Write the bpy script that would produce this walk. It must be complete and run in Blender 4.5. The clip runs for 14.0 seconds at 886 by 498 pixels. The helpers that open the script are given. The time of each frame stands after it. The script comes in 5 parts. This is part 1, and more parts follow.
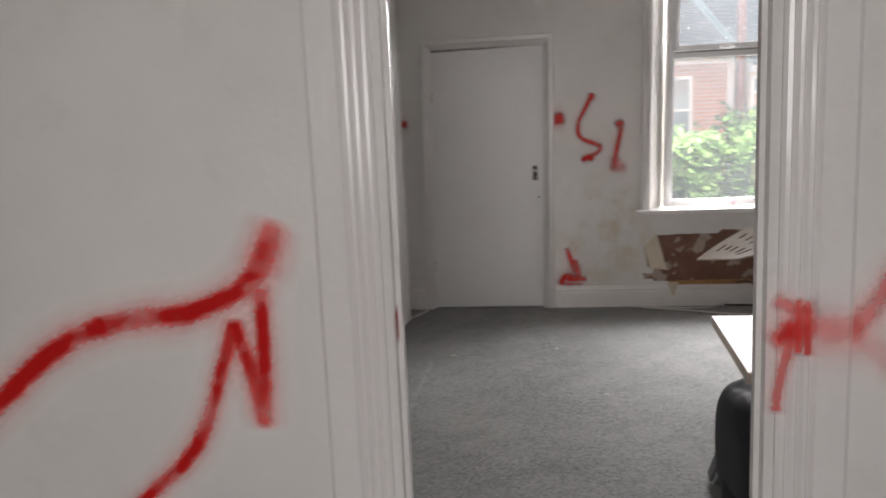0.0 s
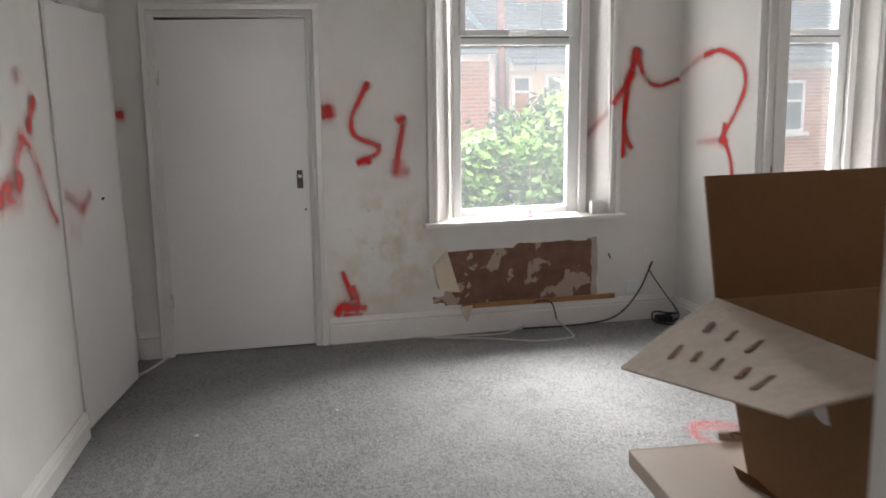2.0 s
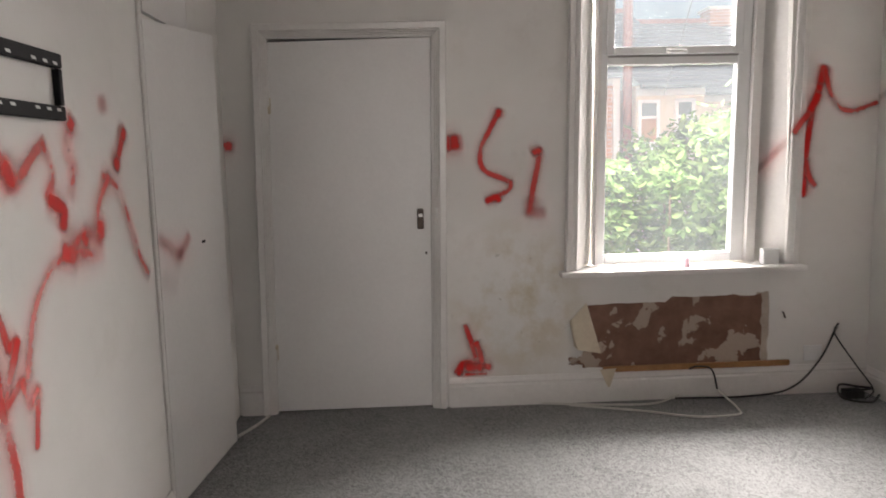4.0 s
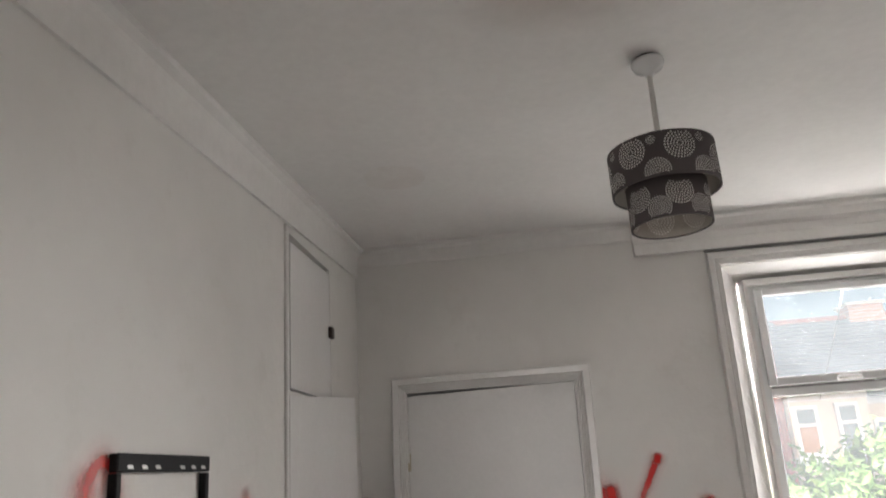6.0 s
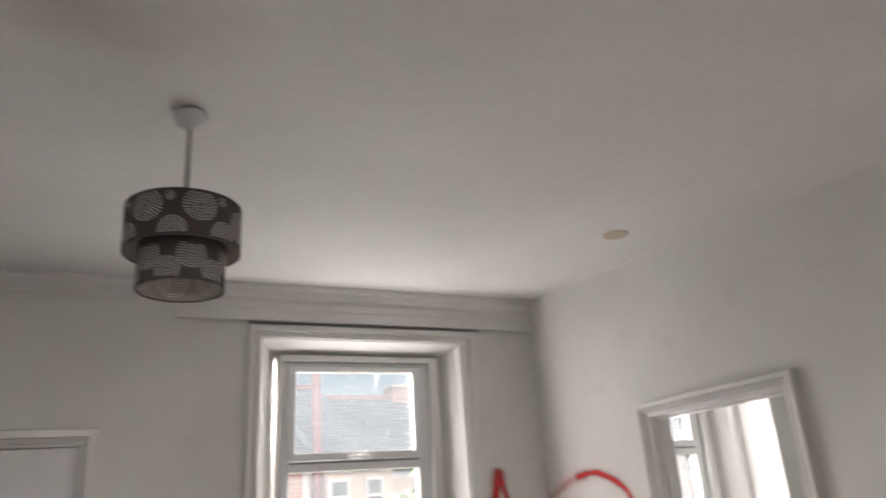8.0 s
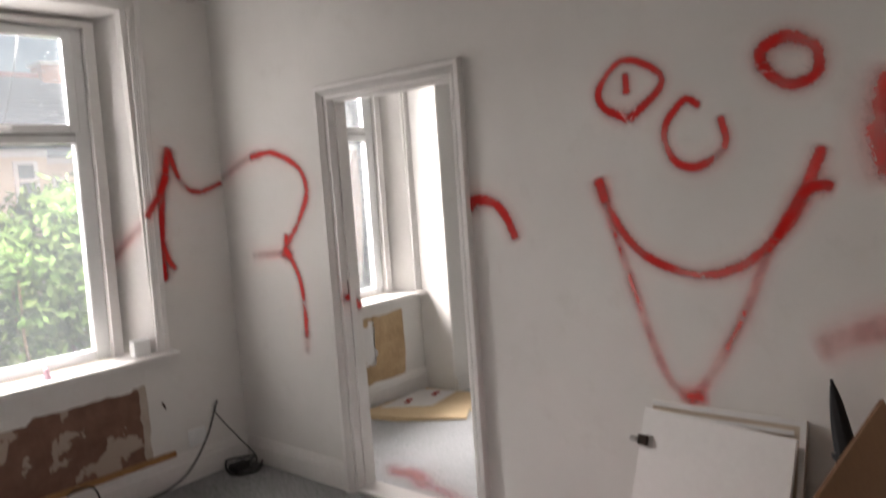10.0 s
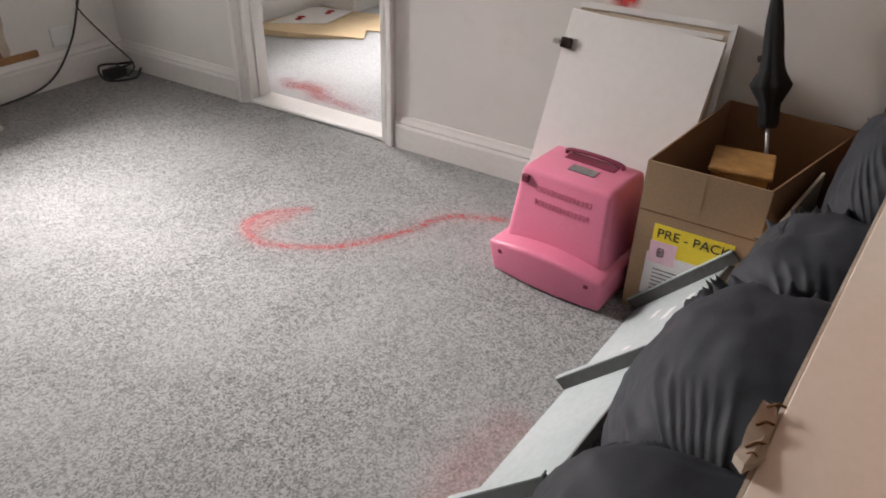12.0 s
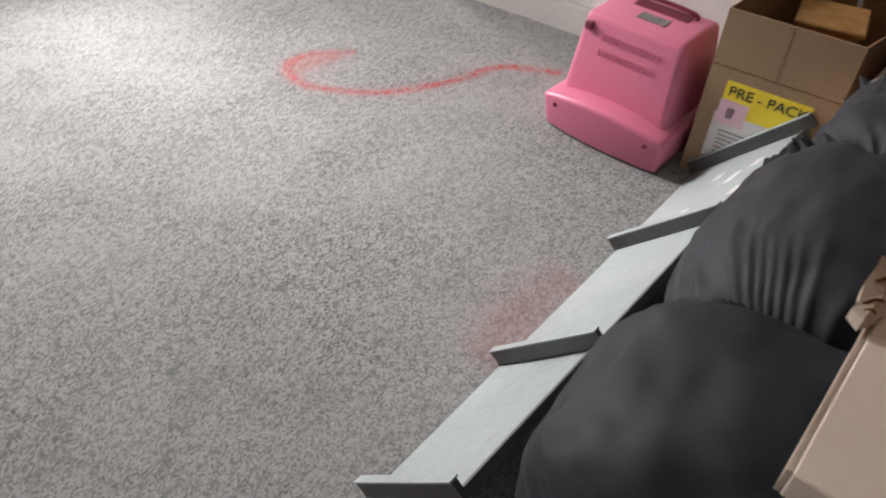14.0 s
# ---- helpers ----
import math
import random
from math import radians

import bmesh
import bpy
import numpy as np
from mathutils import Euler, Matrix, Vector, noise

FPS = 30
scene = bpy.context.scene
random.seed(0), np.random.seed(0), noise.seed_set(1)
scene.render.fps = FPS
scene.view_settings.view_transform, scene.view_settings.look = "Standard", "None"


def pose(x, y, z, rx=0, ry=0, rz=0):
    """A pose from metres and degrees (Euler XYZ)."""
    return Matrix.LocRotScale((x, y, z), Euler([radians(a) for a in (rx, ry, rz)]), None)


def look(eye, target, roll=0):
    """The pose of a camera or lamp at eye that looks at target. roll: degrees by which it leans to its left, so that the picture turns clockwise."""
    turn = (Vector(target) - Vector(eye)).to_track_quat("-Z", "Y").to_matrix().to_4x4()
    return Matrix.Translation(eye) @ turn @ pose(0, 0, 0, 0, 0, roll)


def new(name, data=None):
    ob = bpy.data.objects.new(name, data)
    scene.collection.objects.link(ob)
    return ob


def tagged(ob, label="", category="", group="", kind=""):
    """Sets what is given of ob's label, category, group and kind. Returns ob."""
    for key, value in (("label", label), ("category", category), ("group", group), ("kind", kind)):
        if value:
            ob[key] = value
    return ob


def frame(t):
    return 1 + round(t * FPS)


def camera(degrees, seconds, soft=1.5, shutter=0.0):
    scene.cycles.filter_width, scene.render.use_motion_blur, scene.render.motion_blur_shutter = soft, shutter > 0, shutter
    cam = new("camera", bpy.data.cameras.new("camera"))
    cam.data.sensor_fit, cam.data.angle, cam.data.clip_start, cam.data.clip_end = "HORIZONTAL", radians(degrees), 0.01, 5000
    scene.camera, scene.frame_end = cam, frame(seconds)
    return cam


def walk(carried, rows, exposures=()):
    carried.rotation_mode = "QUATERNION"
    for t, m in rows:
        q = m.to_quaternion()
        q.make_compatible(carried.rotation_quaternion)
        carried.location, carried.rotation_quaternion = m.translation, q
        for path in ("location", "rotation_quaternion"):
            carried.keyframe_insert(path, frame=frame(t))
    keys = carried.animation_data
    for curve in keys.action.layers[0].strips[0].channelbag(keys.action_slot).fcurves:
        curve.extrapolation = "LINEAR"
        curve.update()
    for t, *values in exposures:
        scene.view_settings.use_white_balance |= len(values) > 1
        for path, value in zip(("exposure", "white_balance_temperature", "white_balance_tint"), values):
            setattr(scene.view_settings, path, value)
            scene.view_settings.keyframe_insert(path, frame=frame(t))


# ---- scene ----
cam = camera(62.1, 14.0, soft=1.7, shutter=0.4)

PATH = [
    (0, (0.821, 0.021, 1.326), (0.564, 1.983, 1.034), -2.5),
    (0.5, (0.7, 0.308, 1.363), (0.773, 2.279, 1.031), -2.1),
    (1, (0.752, 0.554, 1.305), (0.988, 2.512, 0.974), -2.2),
    (1.5, (0.803, 0.843, 1.322), (1.148, 2.783, 0.984), -1.8),
    (2, (0.793, 1.124, 1.333), (1.171, 3.061, 1.009), -1.6),
    (2.2, (0.793, 1.222, 1.338), (1.162, 3.162, 1.022), -1.4),
    (4.3, (0.74, 1.817, 1.389), (0.796, 3.804, 1.169), -1.8),
    (4.5, (0.744, 1.849, 1.399), (0.779, 3.84, 1.217), -2.1),
    (5, (0.695, 1.887, 1.478), (0.634, 3.885, 1.564), -3.2),
    (5.5, (0.663, 1.927, 1.547), (0.508, 3.884, 1.93), -4.1),
    (6, (0.664, 1.941, 1.592), (0.47, 3.843, 2.178), -4.0),
    (6.5, (0.684, 1.945, 1.595), (0.544, 3.822, 2.271), -3.5),
    (7, (0.731, 1.957, 1.583), (0.82, 3.834, 2.27), -3.7),
    (7.5, (0.809, 1.973, 1.599), (1.234, 3.804, 2.282), -3.7),
    (8, (0.874, 2.002, 1.617), (1.733, 3.679, 2.286), -4.4),
    (10.3, (0.93, 2.071, 1.523), (2.452, 3.311, 1.139), -2.6),
    (10.5, (0.957, 2.105, 1.481), (2.453, 3.324, 0.958), -2.3),
    (11, (1.027, 2.175, 1.377), (2.455, 3.306, 0.553), -1.6),
    (11.5, (0.989, 2.234, 1.332), (2.411, 3.208, 0.318), 0.2),
    (12, (0.947, 2.23, 1.308), (2.392, 3.111, 0.243), 1.7),
    (12.5, (0.95, 2.226, 1.314), (2.406, 3.059, 0.224), 2.3),
    (13, (0.944, 2.228, 1.299), (2.373, 3.033, 0.155), 2.5),
    (13.5, (0.927, 2.248, 1.255), (2.278, 3.04, 0.011), 2.6),
    (14, (0.954, 2.291, 1.229), (2.176, 3.108, -0.128), 3.2),
]
EXPOSURES = [(0, 0.93, 6500, 14), (1.5, 1.05, 6450, 11), (2.2, 1.05, 6450, 12), (4.5, 1.07, 6850, 15), (5.2, 1.10, 6850, 14), (6, 1.22, 6600, 12), (7, 1.27, 6500, 12), (8, 1.04, 6650, 14), (10.5, 0.82, 6750, 16), (11, 1.0, 6700, 16), (11.5, 1.16, 6650, 15), (12.5, 1.23, 6750, 16), (14, 1.23, 6600, 14)]
walk(cam, [(t, look(eye, target, roll)) for t, eye, target, roll in PATH], EXPOSURES)

# ---- world, daylight, exposure ----
world = bpy.data.worlds.new("overcast_sky")
scene.world = world
world.use_nodes = True
wt = world.node_tree
sky = wt.nodes.new("ShaderNodeTexSky")
sky.sky_type = "NISHITA"
sky.sun_disc = False
sky.sun_elevation, sky.sun_rotation = radians(48), radians(150)
sky.dust_density, sky.air_density = 4.0, 1.2
wt.links.new(sky.outputs[0], wt.nodes["Background"].inputs[0])
wt.nodes["Background"].inputs[1].default_value = 0.042

sun_data = bpy.data.lights.new("sun", "SUN")
sun_data.energy, sun_data.angle, sun_data.color = 0.5, radians(25), (1.0, 0.96, 0.9)
sun = new("sun", sun_data)
sun.matrix_basis = look((0, 0, 30), (12, 20, 0))


def window_light(name, x, y, z, width, height, watts, towards):
    """Sky light entering through one window opening."""
    data = bpy.data.lights.new(name, "AREA")
    data.shape, data.size, data.size_y, data.energy, data.color = "RECTANGLE", width, height, watts, (1.0, 0.985, 0.96)
    ob = new(name, data)
    ob.matrix_basis = look((x, y, z), towards)
    return ob


window_light("window_daylight", 2.30, 8.10, 3.2, 1.7, 2.2, 560, (2.20, 4.6, 0.7))
window_light("window_daylight", 4.30, 8.10, 3.2, 1.5, 2.2, 310, (4.25, 4.6, 0.7))
window_light("window_skylight", 2.26, 5.826, 1.60, 0.79, 1.60, 4.0, (2.26, 0.0, 1.60))
window_light("window_skylight", 4.29, 5.826, 1.60, 0.79, 1.60, 4.0, (4.29, 0.0, 1.60))
window_light("hall_daylight", 0.9, -2.6, 2.0, 1.6, 1.6, 62, (0.9, 1.2, 1.2))

# ---- materials ----


def nodes_of(name):
    m = bpy.data.materials.new(name)
    m.use_nodes = True
    return m, m.node_tree, m.node_tree.nodes["Principled BSDF"]


def noise_node(tree, scale, detail=4.0, rough=0.55, coords="Object"):
    tc = tree.nodes.new("ShaderNodeTexCoord")
    n = tree.nodes.new("ShaderNodeTexNoise")
    n.inputs["Scale"].default_value, n.inputs["Detail"].default_value, n.inputs["Roughness"].default_value = scale, detail, rough
    tree.links.new(tc.outputs[coords], n.inputs["Vector"])
    return n


def ramp_node(tree, source, stops):
    r = tree.nodes.new("ShaderNodeValToRGB")
    el = r.color_ramp.elements
    while len(el) < len(stops):
        el.new(0.5)
    for e, (at, col) in zip(el, stops):
        e.position, e.color = at, (*col, 1) if len(col) == 3 else col
    tree.links.new(source, r.inputs[0])
    return r


def mixed(tree, fac, a, b, blend="MIX"):
    m = tree.nodes.new("ShaderNodeMix")
    m.data_type, m.blend_type = "RGBA", blend
    for sock, v in ((m.inputs[0], fac), (m.inputs[6], a), (m.inputs[7], b)):
        if isinstance(v, (int, float)):
            sock.default_value = v
        elif isinstance(v, tuple):
            sock.default_value = (*v, 1)
        else:
            tree.links.new(v, sock)
    return m.outputs[2]


def maths(tree, op, a, b=0.0, clamp=False):
    n = tree.nodes.new("ShaderNodeMath")
    n.operation, n.use_clamp = op, clamp
    for sock, v in zip(n.inputs, (a, b)):
        if isinstance(v, (int, float)):
            sock.default_value = v
        else:
            tree.links.new(v, sock)
    return n.outputs[0]


def bumped(tree, bsdf, height, strength, distance=0.01):
    b = tree.nodes.new("ShaderNodeBump")
    b.inputs["Strength"].default_value, b.inputs["Distance"].default_value = strength, distance
    tree.links.new(height, b.inputs["Height"])
    tree.links.new(b.outputs[0], bsdf.inputs["Normal"])


def surface(name, dark, light, coarse=3.0, fine=90.0, rough=0.6, bump=0.15, metal=0.0, spread=(0.3, 0.7), dist=0.004, sheen=0.0):
    """Two tones mixed by broad stains and fine grain, with fine relief."""
    m, t, p = nodes_of(name)
    c = noise_node(t, coarse, 5)
    f = noise_node(t, fine, 3)
    both = maths(t, "ADD", maths(t, "MULTIPLY", c.outputs[0], 0.65), maths(t, "MULTIPLY", f.outputs[0], 0.35))
    r = ramp_node(t, both, ((spread[0], dark), (spread[1], light)))
    t.links.new(r.outputs[0], p.inputs["Base Color"])
    p.inputs["Roughness"].default_value, p.inputs["Metallic"].default_value = rough, metal
    p.inputs["Sheen Weight"].default_value = sheen
    bumped(t, p, f.outputs[0], bump, dist)
    return m


def red_spray(name, colour, thin_colour, rough, grain, gaps=0.0):
    """Sprayed paint: dense along the middle of each stroke, fading to mist at its rim."""
    m, t, p = nodes_of(name)
    uv = t.nodes.new("ShaderNodeUVMap")
    xyz = t.nodes.new("ShaderNodeSeparateXYZ")
    t.links.new(uv.outputs[0], xyz.inputs[0])
    away = maths(t, "MULTIPLY", maths(t, "ABSOLUTE", maths(t, "SUBTRACT", xyz.outputs[0], 0.5)), 2.0)
    n = noise_node(t, grain, 2)
    patchy = noise_node(t, 6.5, 3)
    edge = maths(t, "ADD", away, maths(t, "MULTIPLY", maths(t, "SUBTRACT", n.outputs[0], 0.5), 0.30))
    cover = ramp_node(t, edge, ((0.10, (1, 1, 1)), (0.22, (0.80, 0.80, 0.80)), (0.36, (0.34, 0.34, 0.34)), (0.60, (0.09, 0.09, 0.09)), (1.0, (0, 0, 0))))
    thin = ramp_node(t, patchy.outputs[0], ((0.34, (0.52, 0.52, 0.52)), (0.54, (1, 1, 1))))
    alpha = maths(t, "MULTIPLY", maths(t, "MULTIPLY", cover.outputs[0], thin.outputs[0]), xyz.outputs[1])
    if gaps:
        tufts = ramp_node(t, noise_node(t, 125, 2).outputs[0], ((0.42, (1 - gaps, 1 - gaps, 1 - gaps)), (0.56, (1, 1, 1))))
        alpha = maths(t, "MULTIPLY", alpha, tufts.outputs[0])
    t.links.new(mixed(t, alpha, thin_colour, colour), p.inputs["Base Color"])
    p.inputs["Roughness"].default_value = rough
    p.inputs["Specular IOR Level"].default_value = 0.12
    t.links.new(alpha, p.inputs["Alpha"])
    return m


def painted_wall(name, dark, light, stained=False):
    m, t, p = nodes_of(name)
    c = noise_node(t, 1.4, 5)
    f = noise_node(t, 60, 4)
    col = ramp_node(t, c.outputs[0], ((0.3, dark), (0.7, light))).outputs[0]
    smudge = noise_node(t, 4.5, 6, 0.7)
    dirt = ramp_node(t, smudge.outputs[0], ((0.56, (0, 0, 0)), (0.8, (0.35, 0.35, 0.35))))
    col = mixed(t, dirt.outputs[0], col, (0.52, 0.49, 0.44))
    if stained:
        g = t.nodes.new("ShaderNodeTexCoord")
        s = t.nodes.new("ShaderNodeSeparateXYZ")
        t.links.new(g.outputs["Object"], s.inputs[0])
        dx = maths(t, "DIVIDE", maths(t, "SUBTRACT", s.outputs[0], 1.33), 0.42)
        dz = maths(t, "DIVIDE", maths(t, "SUBTRACT", s.outputs[2], 0.58), 0.5)
        r2 = maths(t, "ADD", maths(t, "MULTIPLY", dx, dx), maths(t, "MULTIPLY", dz, dz))
        damp = noise_node(t, 5.5, 6, 0.62)
        near = maths(t, "SUBTRACT", 1.0, r2, True)
        k = maths(t, "MULTIPLY", near, ramp_node(t, damp.outputs[0], ((0.42, (0, 0, 0)), (0.62, (1, 1, 1)))).outputs[0])
        col = mixed(t, maths(t, "MULTIPLY", k, 0.75), col, (0.50, 0.42, 0.29))
        mould = noise_node(t, 16, 4, 0.6)
        spots = maths(t, "MULTIPLY", near, ramp_node(t, mould.outputs[0], ((0.66, (0, 0, 0)), (0.73, (1, 1, 1)))).outputs[0])
        col = mixed(t, maths(t, "MULTIPLY", spots, 0.7), col, (0.24, 0.20, 0.15))
    t.links.new(col, p.inputs["Base Color"])
    p.inputs["Roughness"].default_value = 0.62
    lumps = maths(t, "ADD", maths(t, "MULTIPLY", noise_node(t, 7, 3).outputs[0], 3.0), maths(t, "MULTIPLY", f.outputs[0], 0.5))
    bumped(t, p, lumps, 0.22, 0.006)
    return m


def carpet_material(name, dark, light):
    """Short twist pile: speckled tufts, paler worn lanes and darker trodden dirt."""
    m, t, p = nodes_of(name)
    tuft = t.nodes.new("ShaderNodeTexVoronoi")
    tuft.inputs["Scale"].default_value, tuft.inputs["Randomness"].default_value = 215, 1.0
    tuft_at = t.nodes.new("ShaderNodeTexCoord")
    t.links.new(tuft_at.outputs["Object"], tuft.inputs["Vector"])
    grey = t.nodes.new("ShaderNodeSeparateColor")
    t.links.new(tuft.outputs["Color"], grey.inputs[0])
    yarn = noise_node(t, 620, 2, 0.7)
    clump = noise_node(t, 46, 4, 0.65)
    blot = noise_node(t, 1.7, 5, 0.6)
    worn = noise_node(t, 6.5, 5, 0.62)
    both = maths(t, "ADD", maths(t, "MULTIPLY", grey.outputs[0], 0.29), maths(t, "ADD", maths(t, "MULTIPLY", yarn.outputs[0], 0.38), maths(t, "MULTIPLY", clump.outputs[0], 0.40)))
    mid = tuple(0.5 * (a + b) for a, b in zip(dark, light))
    col = ramp_node(t, both, ((0.34, dark), (0.50, mid), (0.66, light))).outputs[0]
    col = mixed(t, ramp_node(t, blot.outputs[0], ((0.40, (0, 0, 0)), (0.66, (0.34, 0.34, 0.34)))).outputs[0], col, tuple(1.05 * v for v in light))
    col = mixed(t, ramp_node(t, worn.outputs[0], ((0.48, (0, 0, 0)), (0.70, (0.24, 0.24, 0.24)))).outputs[0], col, tuple(1.6 * v for v in dark))
    t.links.new(col, p.inputs["Base Color"])
    p.inputs["Roughness"].default_value = 0.97
    p.inputs["Specular IOR Level"].default_value = 0.15
    bumped(t, p, both, 0.4, 0.005)
    return m


def glass_material(name):
    """A thin window pane: clear, with a mirror sheen and a dirty film that adds glare haze."""
    m, t, p = nodes_of(name)
    t.nodes.remove(p)
    clear = t.nodes.new("ShaderNodeBsdfTransparent")
    clear.inputs[0].default_value = (0.97, 0.985, 0.98, 1)
    gloss = t.nodes.new("ShaderNodeBsdfGlossy")
    gloss.inputs["Roughness"].default_value = 0.02
    fr = t.nodes.new("ShaderNodeFresnel")
    fr.inputs[0].default_value = 1.45
    # milky film: the pale veil of glare is put into the pane
    film = t.nodes.new("ShaderNodeBsdfTranslucent")
    film.inputs[0].default_value = (0.80, 0.87, 0.92, 1)
    smear = ramp_node(t, noise_node(t, 3.0, 5, 0.6).outputs[0], ((0.25, (0.015, 0.015, 0.015)), (0.75, (0.025, 0.025, 0.025))))
    haze_film = smear.outputs[0]
    a, b = t.nodes.new("ShaderNodeMixShader"), t.nodes.new("ShaderNodeMixShader")
    t.links.new(fr.outputs[0], a.inputs[0])
    t.links.new(clear.outputs[0], a.inputs[1])
    t.links.new(gloss.outputs[0], a.inputs[2])
    t.links.new(haze_film, b.inputs[0])
    t.links.new(a.outputs[0], b.inputs[1])
    t.links.new(film.outputs[0], b.inputs[2])
    t.links.new(b.outputs[0], t.nodes["Material Output"].inputs[0])
    return m


def brick_material(name, a, b, mortar):
    m, t, p = nodes_of(name)
    g = t.nodes.new("ShaderNodeTexCoord")
    mp = t.nodes.new("ShaderNodeMapping")
    mp.inputs["Rotation"].default_value = (radians(90), 0, 0)
    br = t.nodes.new("ShaderNodeTexBrick")
    br.inputs["Scale"].default_value = 1.0
    br.inputs["Brick Width"].default_value, br.inputs["Row Height"].default_value, br.inputs["Mortar Size"].default_value = 0.225, 0.075, 0.008
    for key, v in (("Color1", a), ("Color2", b), ("Mortar", mortar)):
        br.inputs[key].default_value = (*v, 1)
    t.links.new(g.outputs["Object"], mp.inputs[0])
    t.links.new(mp.outputs[0], br.inputs["Vector"])
    n = noise_node(t, 3, 5)
    col = mixed(t, maths(t, "MULTIPLY", n.outputs[0], 0.35), br.outputs[0], (0.55, 0.33, 0.24))
    t.links.new(col, p.inputs["Base Color"])
    p.inputs["Roughness"].default_value = 0.9
    bumped(t, p, br.outputs[1], -0.4, 0.01)
    return m


def leaf_material(name, a, b):
    m, t, p = nodes_of(name)
    g = t.nodes.new("ShaderNodeNewGeometry")
    r = ramp_node(t, g.outputs["Random Per Island"], ((0.0, a), (1.0, b)))
    t.links.new(r.outputs[0], p.inputs["Base Color"])
    p.inputs["Roughness"].default_value = 0.75
    p.inputs["Specular IOR Level"].default_value = 0.2
    p.inputs["Transmission Weight"].default_value = 0.0
    tr = t.nodes.new("ShaderNodeBsdfTranslucent")
    t.links.new(r.outputs[0], tr.inputs[0])
    mx = t.nodes.new("ShaderNodeMixShader")
    mx.inputs[0].default_value = 0.55
    out = t.nodes["Material Output"]
    t.links.new(p.outputs[0], mx.inputs[1])
    t.links.new(tr.outputs[0], mx.inputs[2])
    t.links.new(mx.outputs[0], out.inputs[0])
    return m


def peeled_material(name):
    """Bare brown plaster with flakes of lining paper left on it."""
    m, t, p = nodes_of(name)
    big = noise_node(t, 5.2, 5, 0.55)
    fine = noise_node(t, 40, 4)
    tone = ramp_node(t, noise_node(t, 9, 5, 0.6).outputs[0], ((0.3, (0.115, 0.048, 0.032)), (0.7, (0.215, 0.11, 0.075))))
    flakes = ramp_node(t, big.outputs[0], ((0.535, (0, 0, 0)), (0.55, (1, 1, 1))))
    col = mixed(t, flakes.outputs[0], tone.outputs[0], (0.42, 0.34, 0.28))
    col = mixed(t, maths(t, "MULTIPLY", fine.outputs[0], 0.25), col, (0.3, 0.2, 0.14))
    t.links.new(col, p.inputs["Base Color"])
    p.inputs["Roughness"].default_value = 0.85
    bumped(t, p, maths(t, "ADD", flakes.outputs[0], fine.outputs[0]), 0.5, 0.004)
    return m


def wood_material(name, dark, light, rough=0.5):
    m, t, p = nodes_of(name)
    tc = t.nodes.new("ShaderNodeTexCoord")
    mp = t.nodes.new("ShaderNodeMapping")
    mp.inputs["Scale"].default_value = (1.0, 1.0, 0.08)
    n = t.nodes.new("ShaderNodeTexNoise")
    n.inputs["Scale"].default_value, n.inputs["Detail"].default_value = 40, 6
    t.links.new(tc.outputs["Object"], mp.inputs[0])
    t.links.new(mp.outputs[0], n.inputs["Vector"])
    r = ramp_node(t, n.outputs[0], ((0.3, dark), (0.7, light)))
    t.links.new(r.outputs[0], p.inputs["Base Color"])
    p.inputs["Roughness"].default_value = rough
    bumped(t, p, n.outputs[0], 0.15, 0.002)
    return m


M_wall = painted_wall("white_wall_paint", (0.66, 0.645, 0.62), (0.76, 0.745, 0.72))
M_wall_damp = painted_wall("damp_stained_wall_paint", (0.66, 0.645, 0.62), (0.76, 0.745, 0.72), True)
M_ceiling = surface("ceiling_paint", (0.66, 0.645, 0.625), (0.77, 0.755, 0.735), 1.2, 30, 0.75, 0.08)
stain_t = M_ceiling.node_tree
stain_p = stain_t.nodes["Principled BSDF"]
where = stain_t.nodes.new("ShaderNodeTexCoord")
split = stain_t.nodes.new("ShaderNodeSeparateXYZ")
stain_t.links.new(where.outputs["Object"], split.inputs[0])
sx = maths(stain_t, "DIVIDE", maths(stain_t, "SUBTRACT", split.outputs[0], 0.88), 0.36)
sy = maths(stain_t, "DIVIDE", maths(stain_t, "SUBTRACT", split.outputs[1], 3.42), 0.24)
core = maths(stain_t, "SUBTRACT", 1.0, maths(stain_t, "ADD", maths(stain_t, "MULTIPLY", sx, sx), maths(stain_t, "MULTIPLY", sy, sy)), True)
cloudy = ramp_node(stain_t, noise_node(stain_t, 3.5, 4).outputs[0], ((0.3, (0.15, 0.15, 0.15)), (0.6, (0.6, 0.6, 0.6))))
old_col = stain_p.inputs["Base Color"].links[0].from_socket
stain_t.links.new(mixed(stain_t, maths(stain_t, "MULTIPLY", core, cloudy.outputs[0]), old_col, (0.50, 0.44, 0.40)), stain_p.inputs["Base Color"])
M_gloss = surface("white_gloss_paint", (0.66, 0.64, 0.62), (0.78, 0.765, 0.745), 2.5, 45, 0.28, 0.12)
M_drip = surface("drippy_white_gloss", (0.72, 0.695, 0.68), (0.79, 0.77, 0.755), 2.5, 45, 0.24, 0.1)
drip_t = M_drip.node_tree
drip_tc, drip_mp, drip_n = drip_t.nodes.new("ShaderNodeTexCoord"), drip_t.nodes.new("ShaderNodeMapping"), drip_t.nodes.new("ShaderNodeTexNoise")
drip_mp.inputs["Scale"].default_value = (1.0, 1.0, 0.12)
drip_n.inputs["Scale"].default_value, drip_n.inputs["Detail"].default_value = 38, 3
drip_t.links.new(drip_tc.outputs["Object"], drip_mp.inputs[0])
drip_t.links.new(drip_mp.outputs[0], drip_n.inputs["Vector"])
